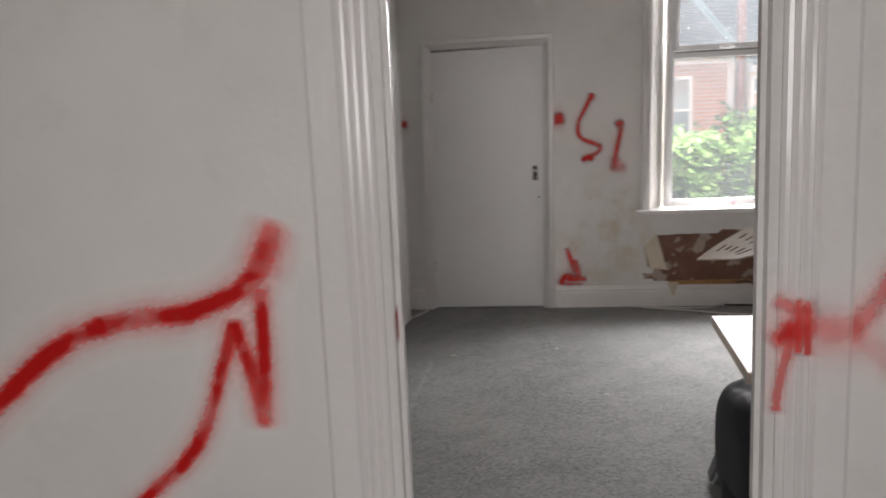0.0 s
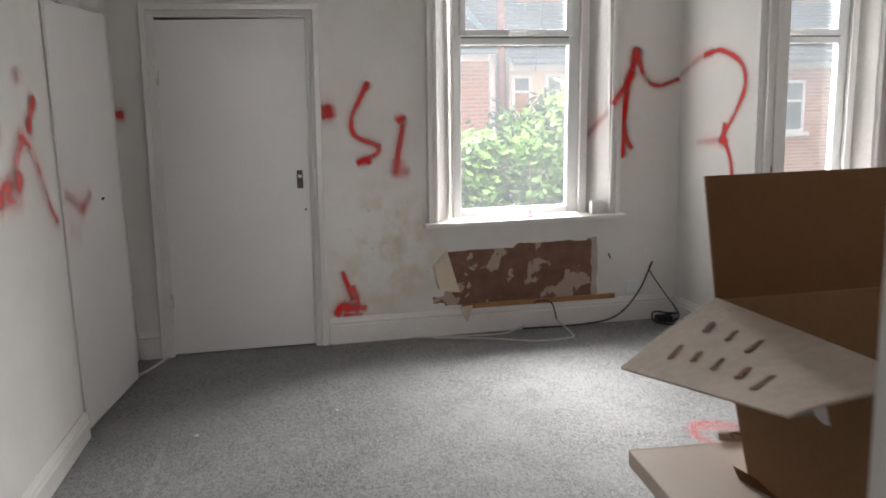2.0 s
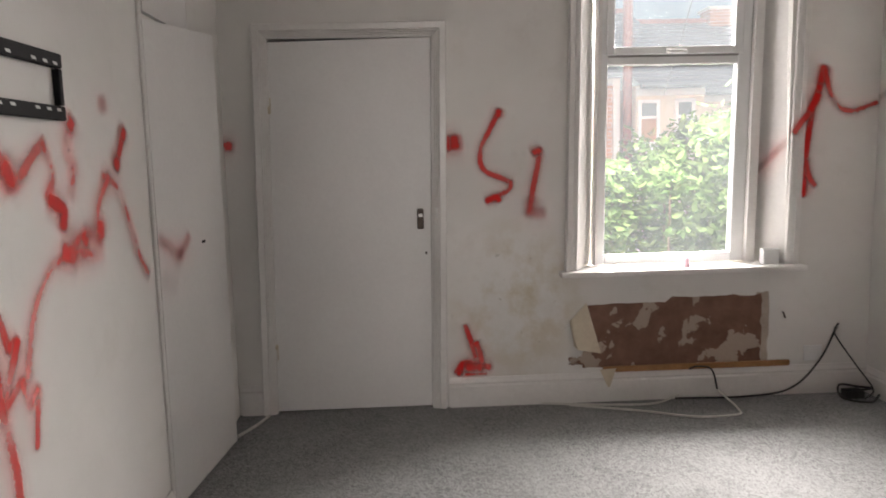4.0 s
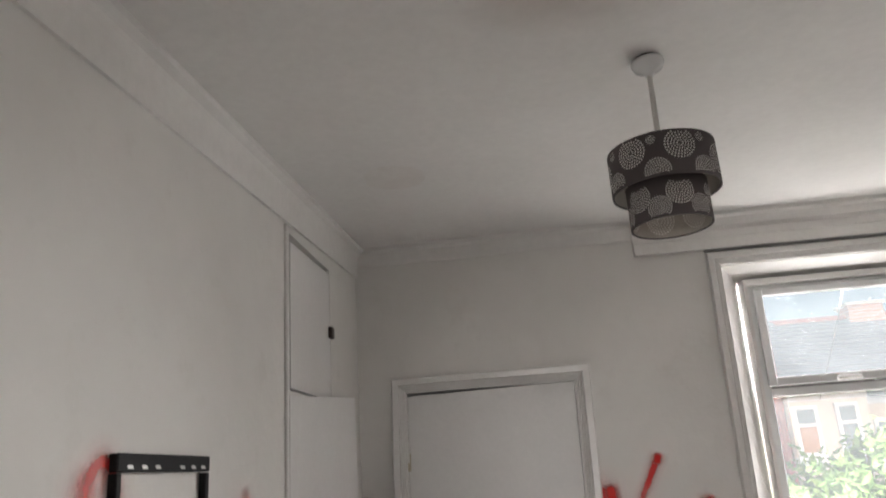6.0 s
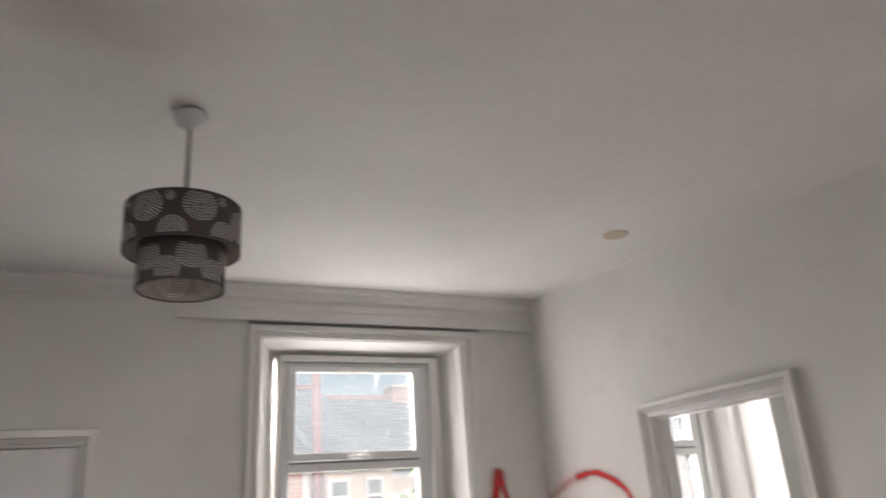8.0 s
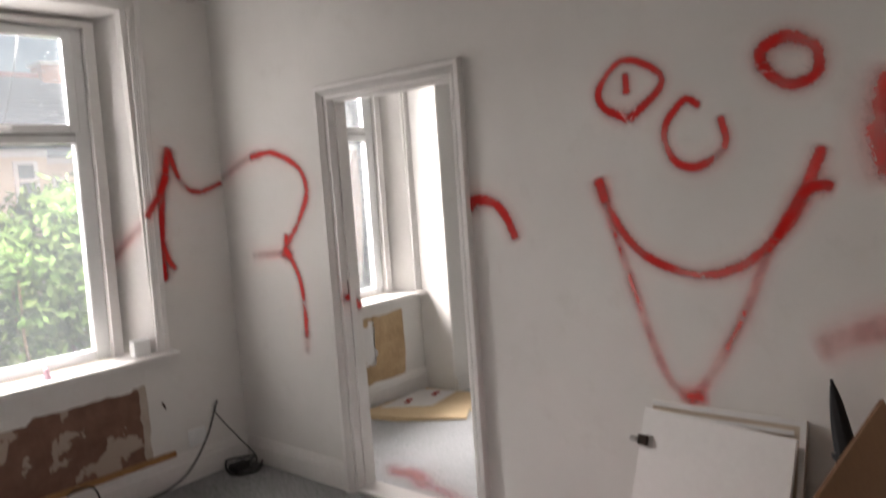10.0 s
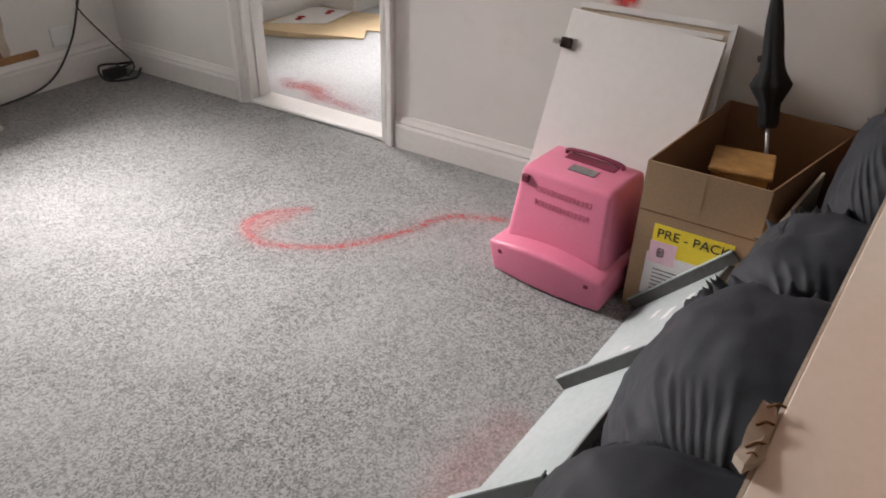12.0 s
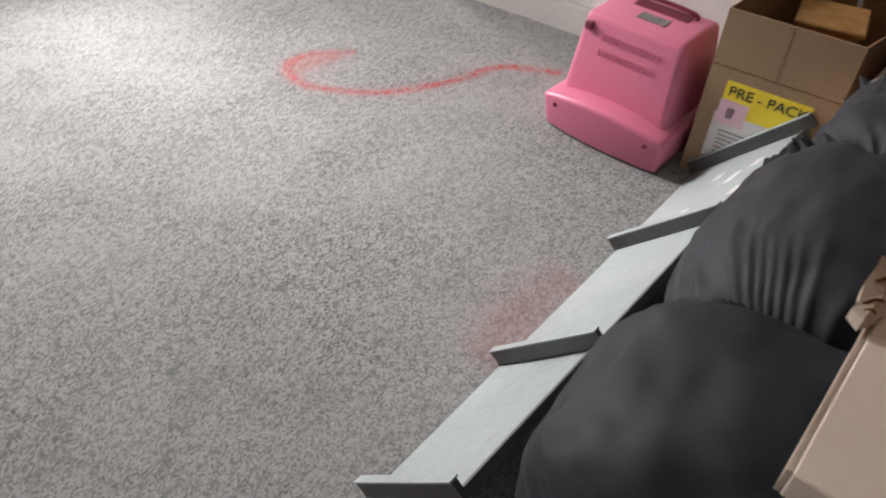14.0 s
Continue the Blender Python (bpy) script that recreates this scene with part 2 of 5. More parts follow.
bumped(drip_t, drip_t.nodes["Principled BSDF"], drip_n.outputs[0], 0.3, 0.006)
M_door = surface("white_door_paint", (0.68, 0.67, 0.66), (0.76, 0.75, 0.74), 2.0, 50, 0.4, 0.06)
M_upvc = surface("white_upvc", (0.72, 0.73, 0.73), (0.80, 0.81, 0.81), 3.0, 30, 0.25, 0.02)
M_gasket = surface("grey_gasket", (0.20, 0.20, 0.20), (0.30, 0.30, 0.30), 9, 60, 0.6, 0.05)
M_glass = glass_material("window_glass")
M_carpet = carpet_material("grey_carpet", (0.075, 0.077, 0.080), (0.335, 0.335, 0.335))
M_carpet2 = carpet_material("pale_grey_carpet", (0.26, 0.268, 0.275), (0.54, 0.555, 0.57))
M_seam = carpet_material("carpet_seam_pile", (0.12, 0.122, 0.125), (0.37, 0.37, 0.37))
M_spray = red_spray("red_spray_paint", (0.53, 0.010, 0.009), (0.80, 0.14, 0.12), 0.6, 130)
M_spray_floor = red_spray("red_spray_on_carpet", (0.36, 0.035, 0.04), (0.46, 0.10, 0.10), 0.95, 120, 0.65)
M_red_mark = surface("dried_red_paint", (0.36, 0.02, 0.02), (0.50, 0.05, 0.045), 9, 60, 0.6, 0.1)
M_peel = peeled_material("bare_brown_plaster")
M_tan = surface("bare_tan_plaster", (0.34, 0.23, 0.12), (0.58, 0.42, 0.25), 6, 40, 0.85, 0.3)
M_tan_pale = surface("dried_filler", (0.63, 0.605, 0.575), (0.73, 0.71, 0.685), 6, 40, 0.85, 0.2)
M_paper = surface("torn_lining_paper", (0.50, 0.43, 0.33), (0.66, 0.58, 0.46), 5, 60, 0.8, 0.15)
M_strip = surface("orange_stained_wood", (0.22, 0.095, 0.03), (0.44, 0.23, 0.09), 8, 70, 0.6, 0.2)
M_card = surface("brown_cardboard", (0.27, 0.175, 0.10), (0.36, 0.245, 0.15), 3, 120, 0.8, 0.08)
# darker card; on the labelled carton it also carries the sides' shade
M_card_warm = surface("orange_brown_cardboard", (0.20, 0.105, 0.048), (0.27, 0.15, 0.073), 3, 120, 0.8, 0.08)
# darkened card: shade inside the cartons put into the colour, and torn card
M_card_dark = surface("shaded_and_torn_cardboard", (0.120, 0.050, 0.015), (0.165, 0.075, 0.026), 4, 110, 0.85, 0.08)
M_card_pale = surface("scuffed_pale_cardboard", (0.36, 0.29, 0.23), (0.52, 0.45, 0.38), 6, 70, 0.8, 0.15)
M_card_light = surface("light_tan_cardboard", (0.55, 0.41, 0.24), (0.68, 0.53, 0.34), 4, 90, 0.8, 0.08)
M_board = surface("beige_laminate", (0.68, 0.57, 0.48), (0.76, 0.655, 0.57), 2, 80, 0.45, 0.04)
M_edge = surface("chipped_board_edge", (0.34, 0.25, 0.18), (0.58, 0.5, 0.43), 12, 90, 0.8, 0.3)
M_pink = surface("pink_plastic", (0.59, 0.15, 0.25), (0.66, 0.20, 0.305), 3, 150, 0.38, 0.05)
# shaded copy of the pink: the shade in the vent slits is this colour
M_pink_vent = surface("shaded_pink_plastic", (0.54, 0.13, 0.22), (0.60, 0.16, 0.26), 6, 90, 0.5, 0.05)
M_pink_dark = surface("dark_pink_plastic", (0.14, 0.012, 0.035), (0.20, 0.02, 0.055), 6, 90, 0.5, 0.1)
M_black = surface("black_padded_fabric", (0.013, 0.0145, 0.018), (0.028, 0.031, 0.038), 5, 260, 0.68, 0.10)
M_black.node_tree.nodes["Principled BSDF"].inputs["Specular IOR Level"].default_value = 0.32
M_black_flat = surface("black_nylon", (0.003, 0.003, 0.0035), (0.008, 0.008, 0.009), 9, 160, 0.85, 0.2)
M_white_lam = surface("white_laminate", (0.66, 0.645, 0.63), (0.74, 0.73, 0.715), 1.5, 40, 0.4, 0.03)
M_pale_wood = surface("pale_chipboard", (0.46, 0.37, 0.28), (0.60, 0.51, 0.41), 6, 110, 0.7, 0.15)
M_grey_panel = surface("blue_white_panel", (0.25, 0.285, 0.29), (0.39, 0.43, 0.435), 3.5, 60, 0.35, 0.08)
M_cleat = surface("grey_metal_cleat", (0.075, 0.075, 0.075), (0.13, 0.13, 0.125), 8, 80, 0.45, 0.1, 0.3)
M_pine = wood_material("brown_stained_wood", (0.14, 0.06, 0.022), (0.26, 0.125, 0.05))
M_small_wood = wood_material("varnished_light_wood", (0.30, 0.15, 0.045), (0.46, 0.26, 0.09), 0.4)
M_metal = surface("brushed_metal", (0.42, 0.41, 0.40), (0.62, 0.61, 0.60), 12, 120, 0.3, 0.1, 0.95)
M_dark_metal = surface("dark_brown_metal", (0.035, 0.025, 0.02), (0.07, 0.05, 0.04), 14, 100, 0.4, 0.1, 0.6)
M_bracket = surface("black_powder_coat", (0.009, 0.009, 0.010), (0.018, 0.018, 0.019), 12, 150, 0.7, 0.1)
M_bracket.node_tree.nodes["Principled BSDF"].inputs["Specular IOR Level"].default_value = 0.2
M_yellow = surface("yellow_label", (0.74, 0.56, 0.02), (0.84, 0.66, 0.04), 6, 60, 0.5, 0.03)
M_white_label = surface("white_label", (0.58, 0.56, 0.56), (0.68, 0.66, 0.66), 6, 60, 0.5, 0.03)
M_pink_label = surface("pale_pink_sticker", (0.66, 0.42, 0.50), (0.74, 0.52, 0.60), 6, 60, 0.5, 0.03)
M_ink = surface("black_ink", (0.015, 0.015, 0.015), (0.03, 0.03, 0.03), 9, 90, 0.6, 0.02)
M_grey_label = surface("grey_label", (0.10, 0.10, 0.10), (0.22, 0.22, 0.21), 30, 120, 0.5, 0.05)
M_shade = surface("dark_taupe_lampshade", (0.085, 0.073, 0.074), (0.115, 0.10, 0.10), 6, 220, 0.85, 0.15)
# petals lightened: daylight coming through the shade is put into the colour
M_motif = surface("backlit_flower_print", (0.84, 0.81, 0.78), (0.90, 0.88, 0.85), 8, 120, 0.8, 0.05)
M_shade_in = surface("shade_lining", (0.36, 0.33, 0.29), (0.50, 0.46, 0.41), 8, 120, 0.8, 0.05)
M_cable_w = surface("white_cable", (0.50, 0.48, 0.45), (0.62, 0.60, 0.57), 20, 90, 0.5, 0.02)
M_cable_b = surface("black_cable", (0.01, 0.01, 0.01), (0.03, 0.03, 0.03), 20, 90, 0.5, 0.02)
M_brick = brick_material("red_brick", (0.40, 0.16, 0.10), (0.50, 0.23, 0.15), (0.45, 0.40, 0.36))
M_render = surface("cream_render", (0.60, 0.54, 0.45), (0.72, 0.66, 0.57), 1.5, 20, 0.9, 0.3)
M_slate = surface("grey_roof_slate", (0.07, 0.08, 0.095), (0.13, 0.145, 0.165), 2, 25, 0.6, 0.4)
M_pipe = surface("red_brown_pipe", (0.20, 0.07, 0.055), (0.30, 0.11, 0.085), 6, 60, 0.5, 0.1)
M_dark_pane = surface("dark_window_pane", (0.10, 0.13, 0.15), (0.22, 0.26, 0.28), 1.5, 10, 0.1, 0.0)
M_curtain = surface("brown_curtain", (0.34, 0.17, 0.09), (0.46, 0.26, 0.15), 6, 40, 0.8, 0.2)
M_leaf = leaf_material("light_green_leaf", (0.085, 0.165, 0.045), (0.18, 0.26, 0.085))
M_stem = surface("bush_stem", (0.10, 0.07, 0.04), (0.18, 0.13, 0.08), 9, 60, 0.85, 0.3)
M_ground = surface("grey_tarmac_ground", (0.05, 0.05, 0.05), (0.10, 0.098, 0.095), 0.5, 25, 0.9, 0.3)
M_hall_floor = surface("brown_hall_floor", (0.10, 0.085, 0.075), (0.17, 0.145, 0.125), 3, 60, 0.8, 0.2)

# ---- mesh helpers ----


def box(bm, x0, x1, y0, y1, z0, z1):
    v = [bm.verts.new((x, y, z)) for x in (x0, x1) for y in (y0, y1) for z in (z0, z1)]
    for f in ((0, 1, 3, 2), (4, 6, 7, 5), (0, 4, 5, 1), (2, 3, 7, 6), (0, 2, 6, 4), (1, 5, 7, 3)):
        bm.faces.new([v[i] for i in f])
    return v


def boxes(*sizes):
    bm = bmesh.new()
    for s in sizes:
        box(bm, *s)
    return bm


def rounded(bm, width, segments=2):
    bmesh.ops.bevel(bm, geom=bm.edges[:], offset=width, segments=segments, affect="EDGES", profile=0.6)
    return bm


def hull(corners):
    """A solid from eight corners, ordered as box() orders them."""
    bm = bmesh.new()
    v = [bm.verts.new(c) for c in corners]
    for f in ((0, 1, 3, 2), (4, 6, 7, 5), (0, 4, 5, 1), (2, 3, 7, 6), (0, 2, 6, 4), (1, 5, 7, 3)):
        bm.faces.new([v[i] for i in f])
    return bm


def slab(a, b, c, d, thick):
    """A flat sheet with corners a, b, c, d and a thickness along its normal."""
    a, b, c, d = (Vector(p) for p in (a, b, c, d))
    n = ((b - a).cross(d - a)).normalized() * thick
    return hull((a, a + n, d, d + n, b, b + n, c, c + n))


def profile(points, axis, start, stop):
    """A moulding: a closed outline carried along x or y from start to stop."""
    bm = bmesh.new()
    rings = []
    for s in (start, stop):
        rings.append([bm.verts.new((s, u, v) if axis == "x" else (u, s, v) if axis == "y" else (u, v, s)) for u, v in points])
    n = len(points)
    for i in range(n):
        bm.faces.new((rings[0][i], rings[0][(i + 1) % n], rings[1][(i + 1) % n], rings[1][i]))
    bm.faces.new(rings[0][::-1])
    bm.faces.new(rings[1])
    bmesh.ops.recalc_face_normals(bm, faces=bm.faces[:])
    return bm


def turned(outline, sides=32, cx=0.0, cy=0.0):
    """A closed body of revolution about z from (radius, height) pairs."""
    bm = bmesh.new()
    rings = [[bm.verts.new((cx + r * math.cos(2 * math.pi * i / sides), cy + r * math.sin(2 * math.pi * i / sides), z)) for i in range(sides)] for r, z in outline]
    for a, b in zip(rings, rings[1:]):
        for i in range(sides):
            bm.faces.new((a[i], a[(i + 1) % sides], b[(i + 1) % sides], b[i]))
    bm.faces.new(rings[0][::-1])
    bm.faces.new(rings[-1])
    return bm


def tube(points, radius, sides=8):
    """A round cable or bar along smoothed points."""
    pts = smooth_line(points, 8)
    bm = bmesh.new()
    rings = []
    for i, p in enumerate(pts):
        d = (pts[min(i + 1, len(pts) - 1)] - pts[max(i - 1, 0)]).normalized()
        u = d.cross(Vector((0.31, 0.17, 0.94))).normalized()
        w = d.cross(u)
        rings.append([bm.verts.new(p + radius * (math.cos(2 * math.pi * k / sides) * u + math.sin(2 * math.pi * k / sides) * w)) for k in range(sides)])
    for a, b in zip(rings, rings[1:]):
        for k in range(sides):
            bm.faces.new((a[k], a[(k + 1) % sides], b[(k + 1) % sides], b[k]))
    bm.faces.new(rings[0][::-1])
    bm.faces.new(rings[-1])
    return bm


def smooth_line(points, steps):
    """Catmull-Rom through the points."""
    p = [Vector(q) for q in points]
    if len(p) == 2:
        return [p[0].lerp(p[1], i / steps) for i in range(steps + 1)]
    p = [2 * p[0] - p[1], *p, 2 * p[-1] - p[-2]]
    out = []
    for a, b, c, d in zip(p, p[1:], p[2:], p[3:]):
        for i in range(steps):
            t = i / steps
            out.append(0.5 * (2 * b + (c - a) * t + (2 * a - 5 * b + 4 * c - d) * t * t + (3 * b - a - 3 * c + d) * t ** 3))
    return [*out, p[-2]]


def leaned(bm, rate, base=0.0):
    """The old frames lean a little: shifts x with height."""
    for v in bm.verts:
        v.co.x += rate * (v.co.z - base)
    return bm


def mesh_of(name, bm, material, smooth=False):
    bmesh.ops.recalc_face_normals(bm, faces=bm.faces[:])
    me = bpy.data.meshes.new(name)
    bm.to_mesh(me)
    bm.free()
    for mt in material if isinstance(material, (list, tuple)) else (material,):
        me.materials.append(mt)
    if smooth:
        me.polygons.foreach_set("use_smooth", [True] * len(me.polygons))
    return me


def thing(name, place, label, category, group="", kind=""):
    """An Empty at the base of a thing; place is a point or a pose."""
    ob = new(name)
    ob.matrix_basis = place if isinstance(place, Matrix) else Matrix.Translation(place)
    ob.empty_display_size = 0.1
    return tagged(ob, label, category, group, kind)


def root_of(ob):
    while ob.parent:
        ob = ob.parent
    return ob


def part(name, bm, material, parent, label="", smooth=False, local=False):
    """One mesh object under a thing or a part. local: the mesh is already in the thing's own space."""
    if not local:
        bm.transform(root_of(parent).matrix_basis.inverted())
    ob = new(name, mesh_of(name, bm, material, smooth))
    ob.parent = parent
    return tagged(ob, label)


def solid(name, bm, material, label="", category="", kind="structure", smooth=False, group=""):
    return tagged(new(name, mesh_of(name, bm, material, smooth)), label, category, group, kind)

# ---- large structure ----
XL, XR, YB, YD, ZC = -0.205, 3.317, 5.70, 1.66, 2.79     # left wall, right wall, window wall, hall wall, ceiling
TH = 0.115                                               # inner walls

solid("floor", boxes((-0.75, XR + 0.06, 1.6, YB + 0.06, -0.12, 0.0)), M_carpet, "worn grey carpet with a seam and dark traffic marks", "floor")
solid("floor_side_room", boxes((XR + 0.06, 6.4, 1.6, YB + 0.06, -0.12, 0.0)), M_carpet2, "pale grey carpet of the side room", "floor")
solid("floor_hall", boxes((-1.6, 3.5, -2.0, 1.6, -0.12, 0.0)), M_hall_floor, "dull brown hall floor", "floor")
FALL = 0.06                                              # the ceiling sags away from the window


def ceil_at(y):
    return ZC - FALL * (YB - y)


solid("ceiling", hull([(x, y, ceil_at(y) + up) for x in (-1.0, 6.5) for y in (YD - 0.03, YB + 0.3) for up in (0.0, 0.12)]), M_ceiling, "off-white painted plaster ceiling, patched", "ceiling")
solid("ceiling_hall", boxes((-1.7, 6.5, -2.1, YD - 0.031, ZC, ZC + 0.12)), M_ceiling, "off-white hall ceiling", "ceiling")

# window wall, with door recess and two window openings
DX0, DX1, DZ = -0.01, 0.895, 2.02
W1, W2 = (1.66, 2.82), (3.69, 4.85)
WZ0, WZ1 = 0.715, 2.51
solid("wall_north", boxes(
    (-0.75, DX0, YB, YB + 0.30, 0, ZC), (DX0, DX1, YB, YB + 0.30, DZ, ZC), (DX0, DX1, YB + 0.12, YB + 0.30, 0, DZ), (DX1, W1[0], YB, YB + 0.30, 0, ZC),
    (W1[0], W1[1], YB, YB + 0.30, 0, WZ0), (W1[0], W1[1], YB, YB + 0.30, WZ1, ZC), (W1[1], W2[0], YB, YB + 0.30, 0, ZC),
    (W2[0], W2[1], YB, YB + 0.30, 0, WZ0), (W2[0], W2[1], YB, YB + 0.30, WZ1, ZC), (W2[1], 6.4, YB, YB + 0.30, 0, ZC)),
    M_wall_damp, "white painted wall with damp stains and mould below", "wall")
solid("wall_west", boxes((XL - 0.35, XL, YD, 4.535, 0, ZC), (XL - 0.55, XL - 0.47, 4.535, YB, 0, ZC)), M_wall, "white painted chimney wall sprayed with red", "wall")
E0, E1, EZ = 3.985, 4.785, 1.985
solid("wall_east", boxes((XR, XR + TH, YD, E0, 0, ZC), (XR, XR + TH, E0, E1, EZ, ZC), (XR, XR + TH, E1, YB, 0, ZC)), M_wall, "white painted partition wall with a sprayed face", "wall")
H0, H1, HZ = 0.480, 1.308, 2.02
TS = 0.078                                               # hall wall
solid("wall_south", boxes((-1.6, H0, YD - TS, YD, 0, ZC), (H0, H1, YD - TS, YD, HZ, ZC), (H1, 6.4, YD - TS, YD, 0, ZC)), M_wall, "white painted wall between hall and room", "wall")
solid("wall_hall", boxes((-1.6, -1.5, -2.0, YD - TS, 0, ZC), (3.4, 3.5, -2.0, YD - TS, 0, ZC),
                         (-1.5, 0.4, -2.1, -2.0, 0, ZC), (1.4, 3.4, -2.1, -2.0, 0, ZC), (0.4, 1.4, -2.1, -2.0, 0, 0.95), (0.4, 1.4, -2.1, -2.0, 2.25, ZC)),
      M_wall, "plain white hall walls with a daylight opening", "wall")
solid("wall_outer_parapet", boxes((-2.0, 6.6, YB + 0.301, YB + 0.4, 2.5, 4.2)), M_brick, "brick outer face above the windows", "wall")
solid("wall_side_room", boxes((6.4, 6.5, YD, YB + 0.3, 0, ZC)), M_wall, "plain white end wall of the side room", "wall")
solid("pier", rounded(boxes((4.895, 6.39, 5.41, YB - 0.002, 0.002, ZC - 0.002)), 0.008, 1), M_wall, "white painted pier beside the window", "wall")


def skirting(name, axis, face, sign, start, stop, height=0.165):
    """A moulded baseboard standing off a wall face in the direction of sign."""
    s = sign
    pts = [(face, 0.0), (face + s * 0.020, 0.0), (face + s * 0.020, height - 0.05), (face + s * 0.014, height - 0.038), (face + s * 0.018, height - 0.030),
           (face + s * 0.010, height - 0.014), (face + s * 0.006, height), (face, height)]
    return solid(name, profile(pts, axis, start, stop), M_gloss, "white gloss painted moulded skirting board", "skirting")


skirting("baseboard", "x", YB, -1, -0.19, -0.045)
skirting("baseboard", "x", YB, -1, 0.945, XR)
skirting("baseboard", "y", XL, 1, YD, 4.52, 0.125)
skirting("baseboard", "y", XR, -1, 4.845, YB - 0.02, 0.145)
skirting("baseboard", "y", XR, -1, YD, 3.918, 0.145)
skirting("baseboard", "x", YB, -1, XR + TH, 4.895)
skirting("baseboard", "x", 5.41, -1, 4.90, 6.39, 0.12)


def cornice(name, axis, face, sign, start, stop, drop, out):
    """A plaster cove between wall and ceiling."""
    s = sign
    pts = [(face, ZC - drop), (face + s * 0.012, ZC - drop), (face + s * 0.014, ZC - drop + 0.014)]
    for i in range(7):
        a = math.pi / 2 * i / 6
        pts.append((face + s * (0.014 + (out - 0.03) * (1 - math.cos(a))), ZC - drop + 0.014 + (drop - 0.045) * math.sin(a)))
    pts += [(face + s * out, ZC - 0.02), (face + s * out, ZC + 0.01), (face, ZC + 0.01)]
    bm = profile(pts, axis, start, stop)
    for v in bm.verts:
        v.co.z -= FALL * (YB - v.co.y)
    return solid(name, bm, M_ceiling, "off-white plaster cove cornice", "cornice")


cornice("trim_cornice_west", "y", XL, 1, YD, YB - 0.0, 0.158, 0.05)
cornice("trim_cornice_north", "x", YB, -1, XL, 1.27, 0.10, 0.035)
# shadow line under the boxed cornice, put in as a solid dark strip
solid("trim_shadow_strip", boxes((1.62, 2.95, YB - 0.030, YB - 0.001, 2.5915, 2.5985)), M_gasket, "dark strip drawing the shadow line above the window head", "trim")
solid("trim_lath_north", profile([(YB, 2.60), (YB - 0.035, 2.60), (YB - 0.035, 2.655), (YB - 0.022, 2.662), (YB - 0.022, 2.70), (YB - 0.05, 2.715),
                                  (YB - 0.055, 2.755), (YB - 0.075, 2.765), (YB - 0.075, ZC), (YB, ZC)], "x", 1.27, XR),
      M_gloss, "white painted picture rail and boxed cornice", "cornice")


def architrave(parent, axis, face, sign, a, b, top, width, base=0.0, lean=0.0, paint=None):
    """Two moulded uprights and a head round an opening from a to b, on a wall face."""
    s = sign
    steps = [(0.0, 0.011), (0.05, 0.016), (0.11, 0.018), (0.14, 0.013), (0.20, 0.020), (0.25, 0.021), (0.28, 0.016), (0.34, 0.024), (0.39, 0.025), (0.43, 0.019), (0.50, 0.029), (0.90, 0.031), (0.97, 0.024), (1.0, 0.010)]

    def board(to_world):
        """to_world(across 0..1, off the wall, end flag)."""
        bm = bmesh.new()
        rings = []
        for end in (0, 1):
            ring = [bm.verts.new(to_world(u, off, end)) for u, off in steps]
            ring += [bm.verts.new(to_world(1.0, 0.0, end)), bm.verts.new(to_world(0.0, 0.0, end))]
            rings.append(ring)
        n = len(rings[0])
        for i in range(n):
            bm.faces.new((rings[0][i], rings[0][(i + 1) % n], rings[1][(i + 1) % n], rings[1][i]))
        bm.faces.new(rings[0][::-1])
        bm.faces.new(rings[1])
        return leaned(bm, lean, base) if lean else bm

    def put(along, off, z):
        return (along, face + s * off, z) if axis == "x" else (face + s * off, along, z)

    part("architrave", board(lambda u, o, e: put(a - width * u, o, base if e == 0 else top + width * u)), paint or M_gloss, parent)
    part("architrave", board(lambda u, o, e: put(b + width * u, o, base if e == 0 else top + width * u)), paint or M_gloss, parent)
    part("architrave_head", board(lambda u, o, e: put(a - width * u if e == 0 else b + width * u, o, top + width * u)), paint or M_gloss, parent)


# the closed door beside the window
door = thing("door_1", (0.45, YB, 0), "closed flush white painted door with a keyed latch", "door", kind="structure")
LEAN = 0.021
leaf = part("door_leaf", leaned(hull([(x, y, z) for x in (0.003, 0.848) for y in (YB + 0.005, YB + 0.045) for z in (0.012, 1.985 if x < 0.1 else 1.998)]), LEAN), M_door, door)
architrave(door, "x", YB, -1, -0.004, 0.858, 2.005, 0.072, 0.0, LEAN)
part("door_lining", leaned(boxes((-0.012, 0.001, YB - 0.004, YB + 0.115, 0, 2.005), (0.851, 0.864, YB - 0.004, YB + 0.115, 0, 2.005), (0.001, 0.851, YB - 0.004, YB + 0.115, 2.0, 2.012)), LEAN), M_gloss, door)
part("latch_plate", rounded(boxes((0.793, 0.829, YB - 0.006, YB + 0.004, 0.995, 1.105)), 0.004, 1), M_dark_metal, leaf, "dark brown latch plate")
part("latch_knob", rounded(boxes((0.801, 0.822, YB - 0.014, YB - 0.0062, 1.060, 1.078)), 0.003, 2), M_metal, leaf, "bright steel latch spindle")
for hz in (0.30, 1.62):
    part("hinge", leaned(rounded(boxes((-0.004, 0.012, YB - 0.005, YB + 0.0052, hz, hz + 0.085)), 0.003, 1), LEAN), M_paper, door, "paint-worn butt hinge")
part("keyhole", boxes((0.832, 0.842, YB + 0.0, YB + 0.0045, 0.858, 0.872)), M_dark_metal, leaf)
part("strike_plate", boxes((0.892, 0.906, YB - 0.024, YB - 0.018, 1.055, 1.11)), M_door, door)
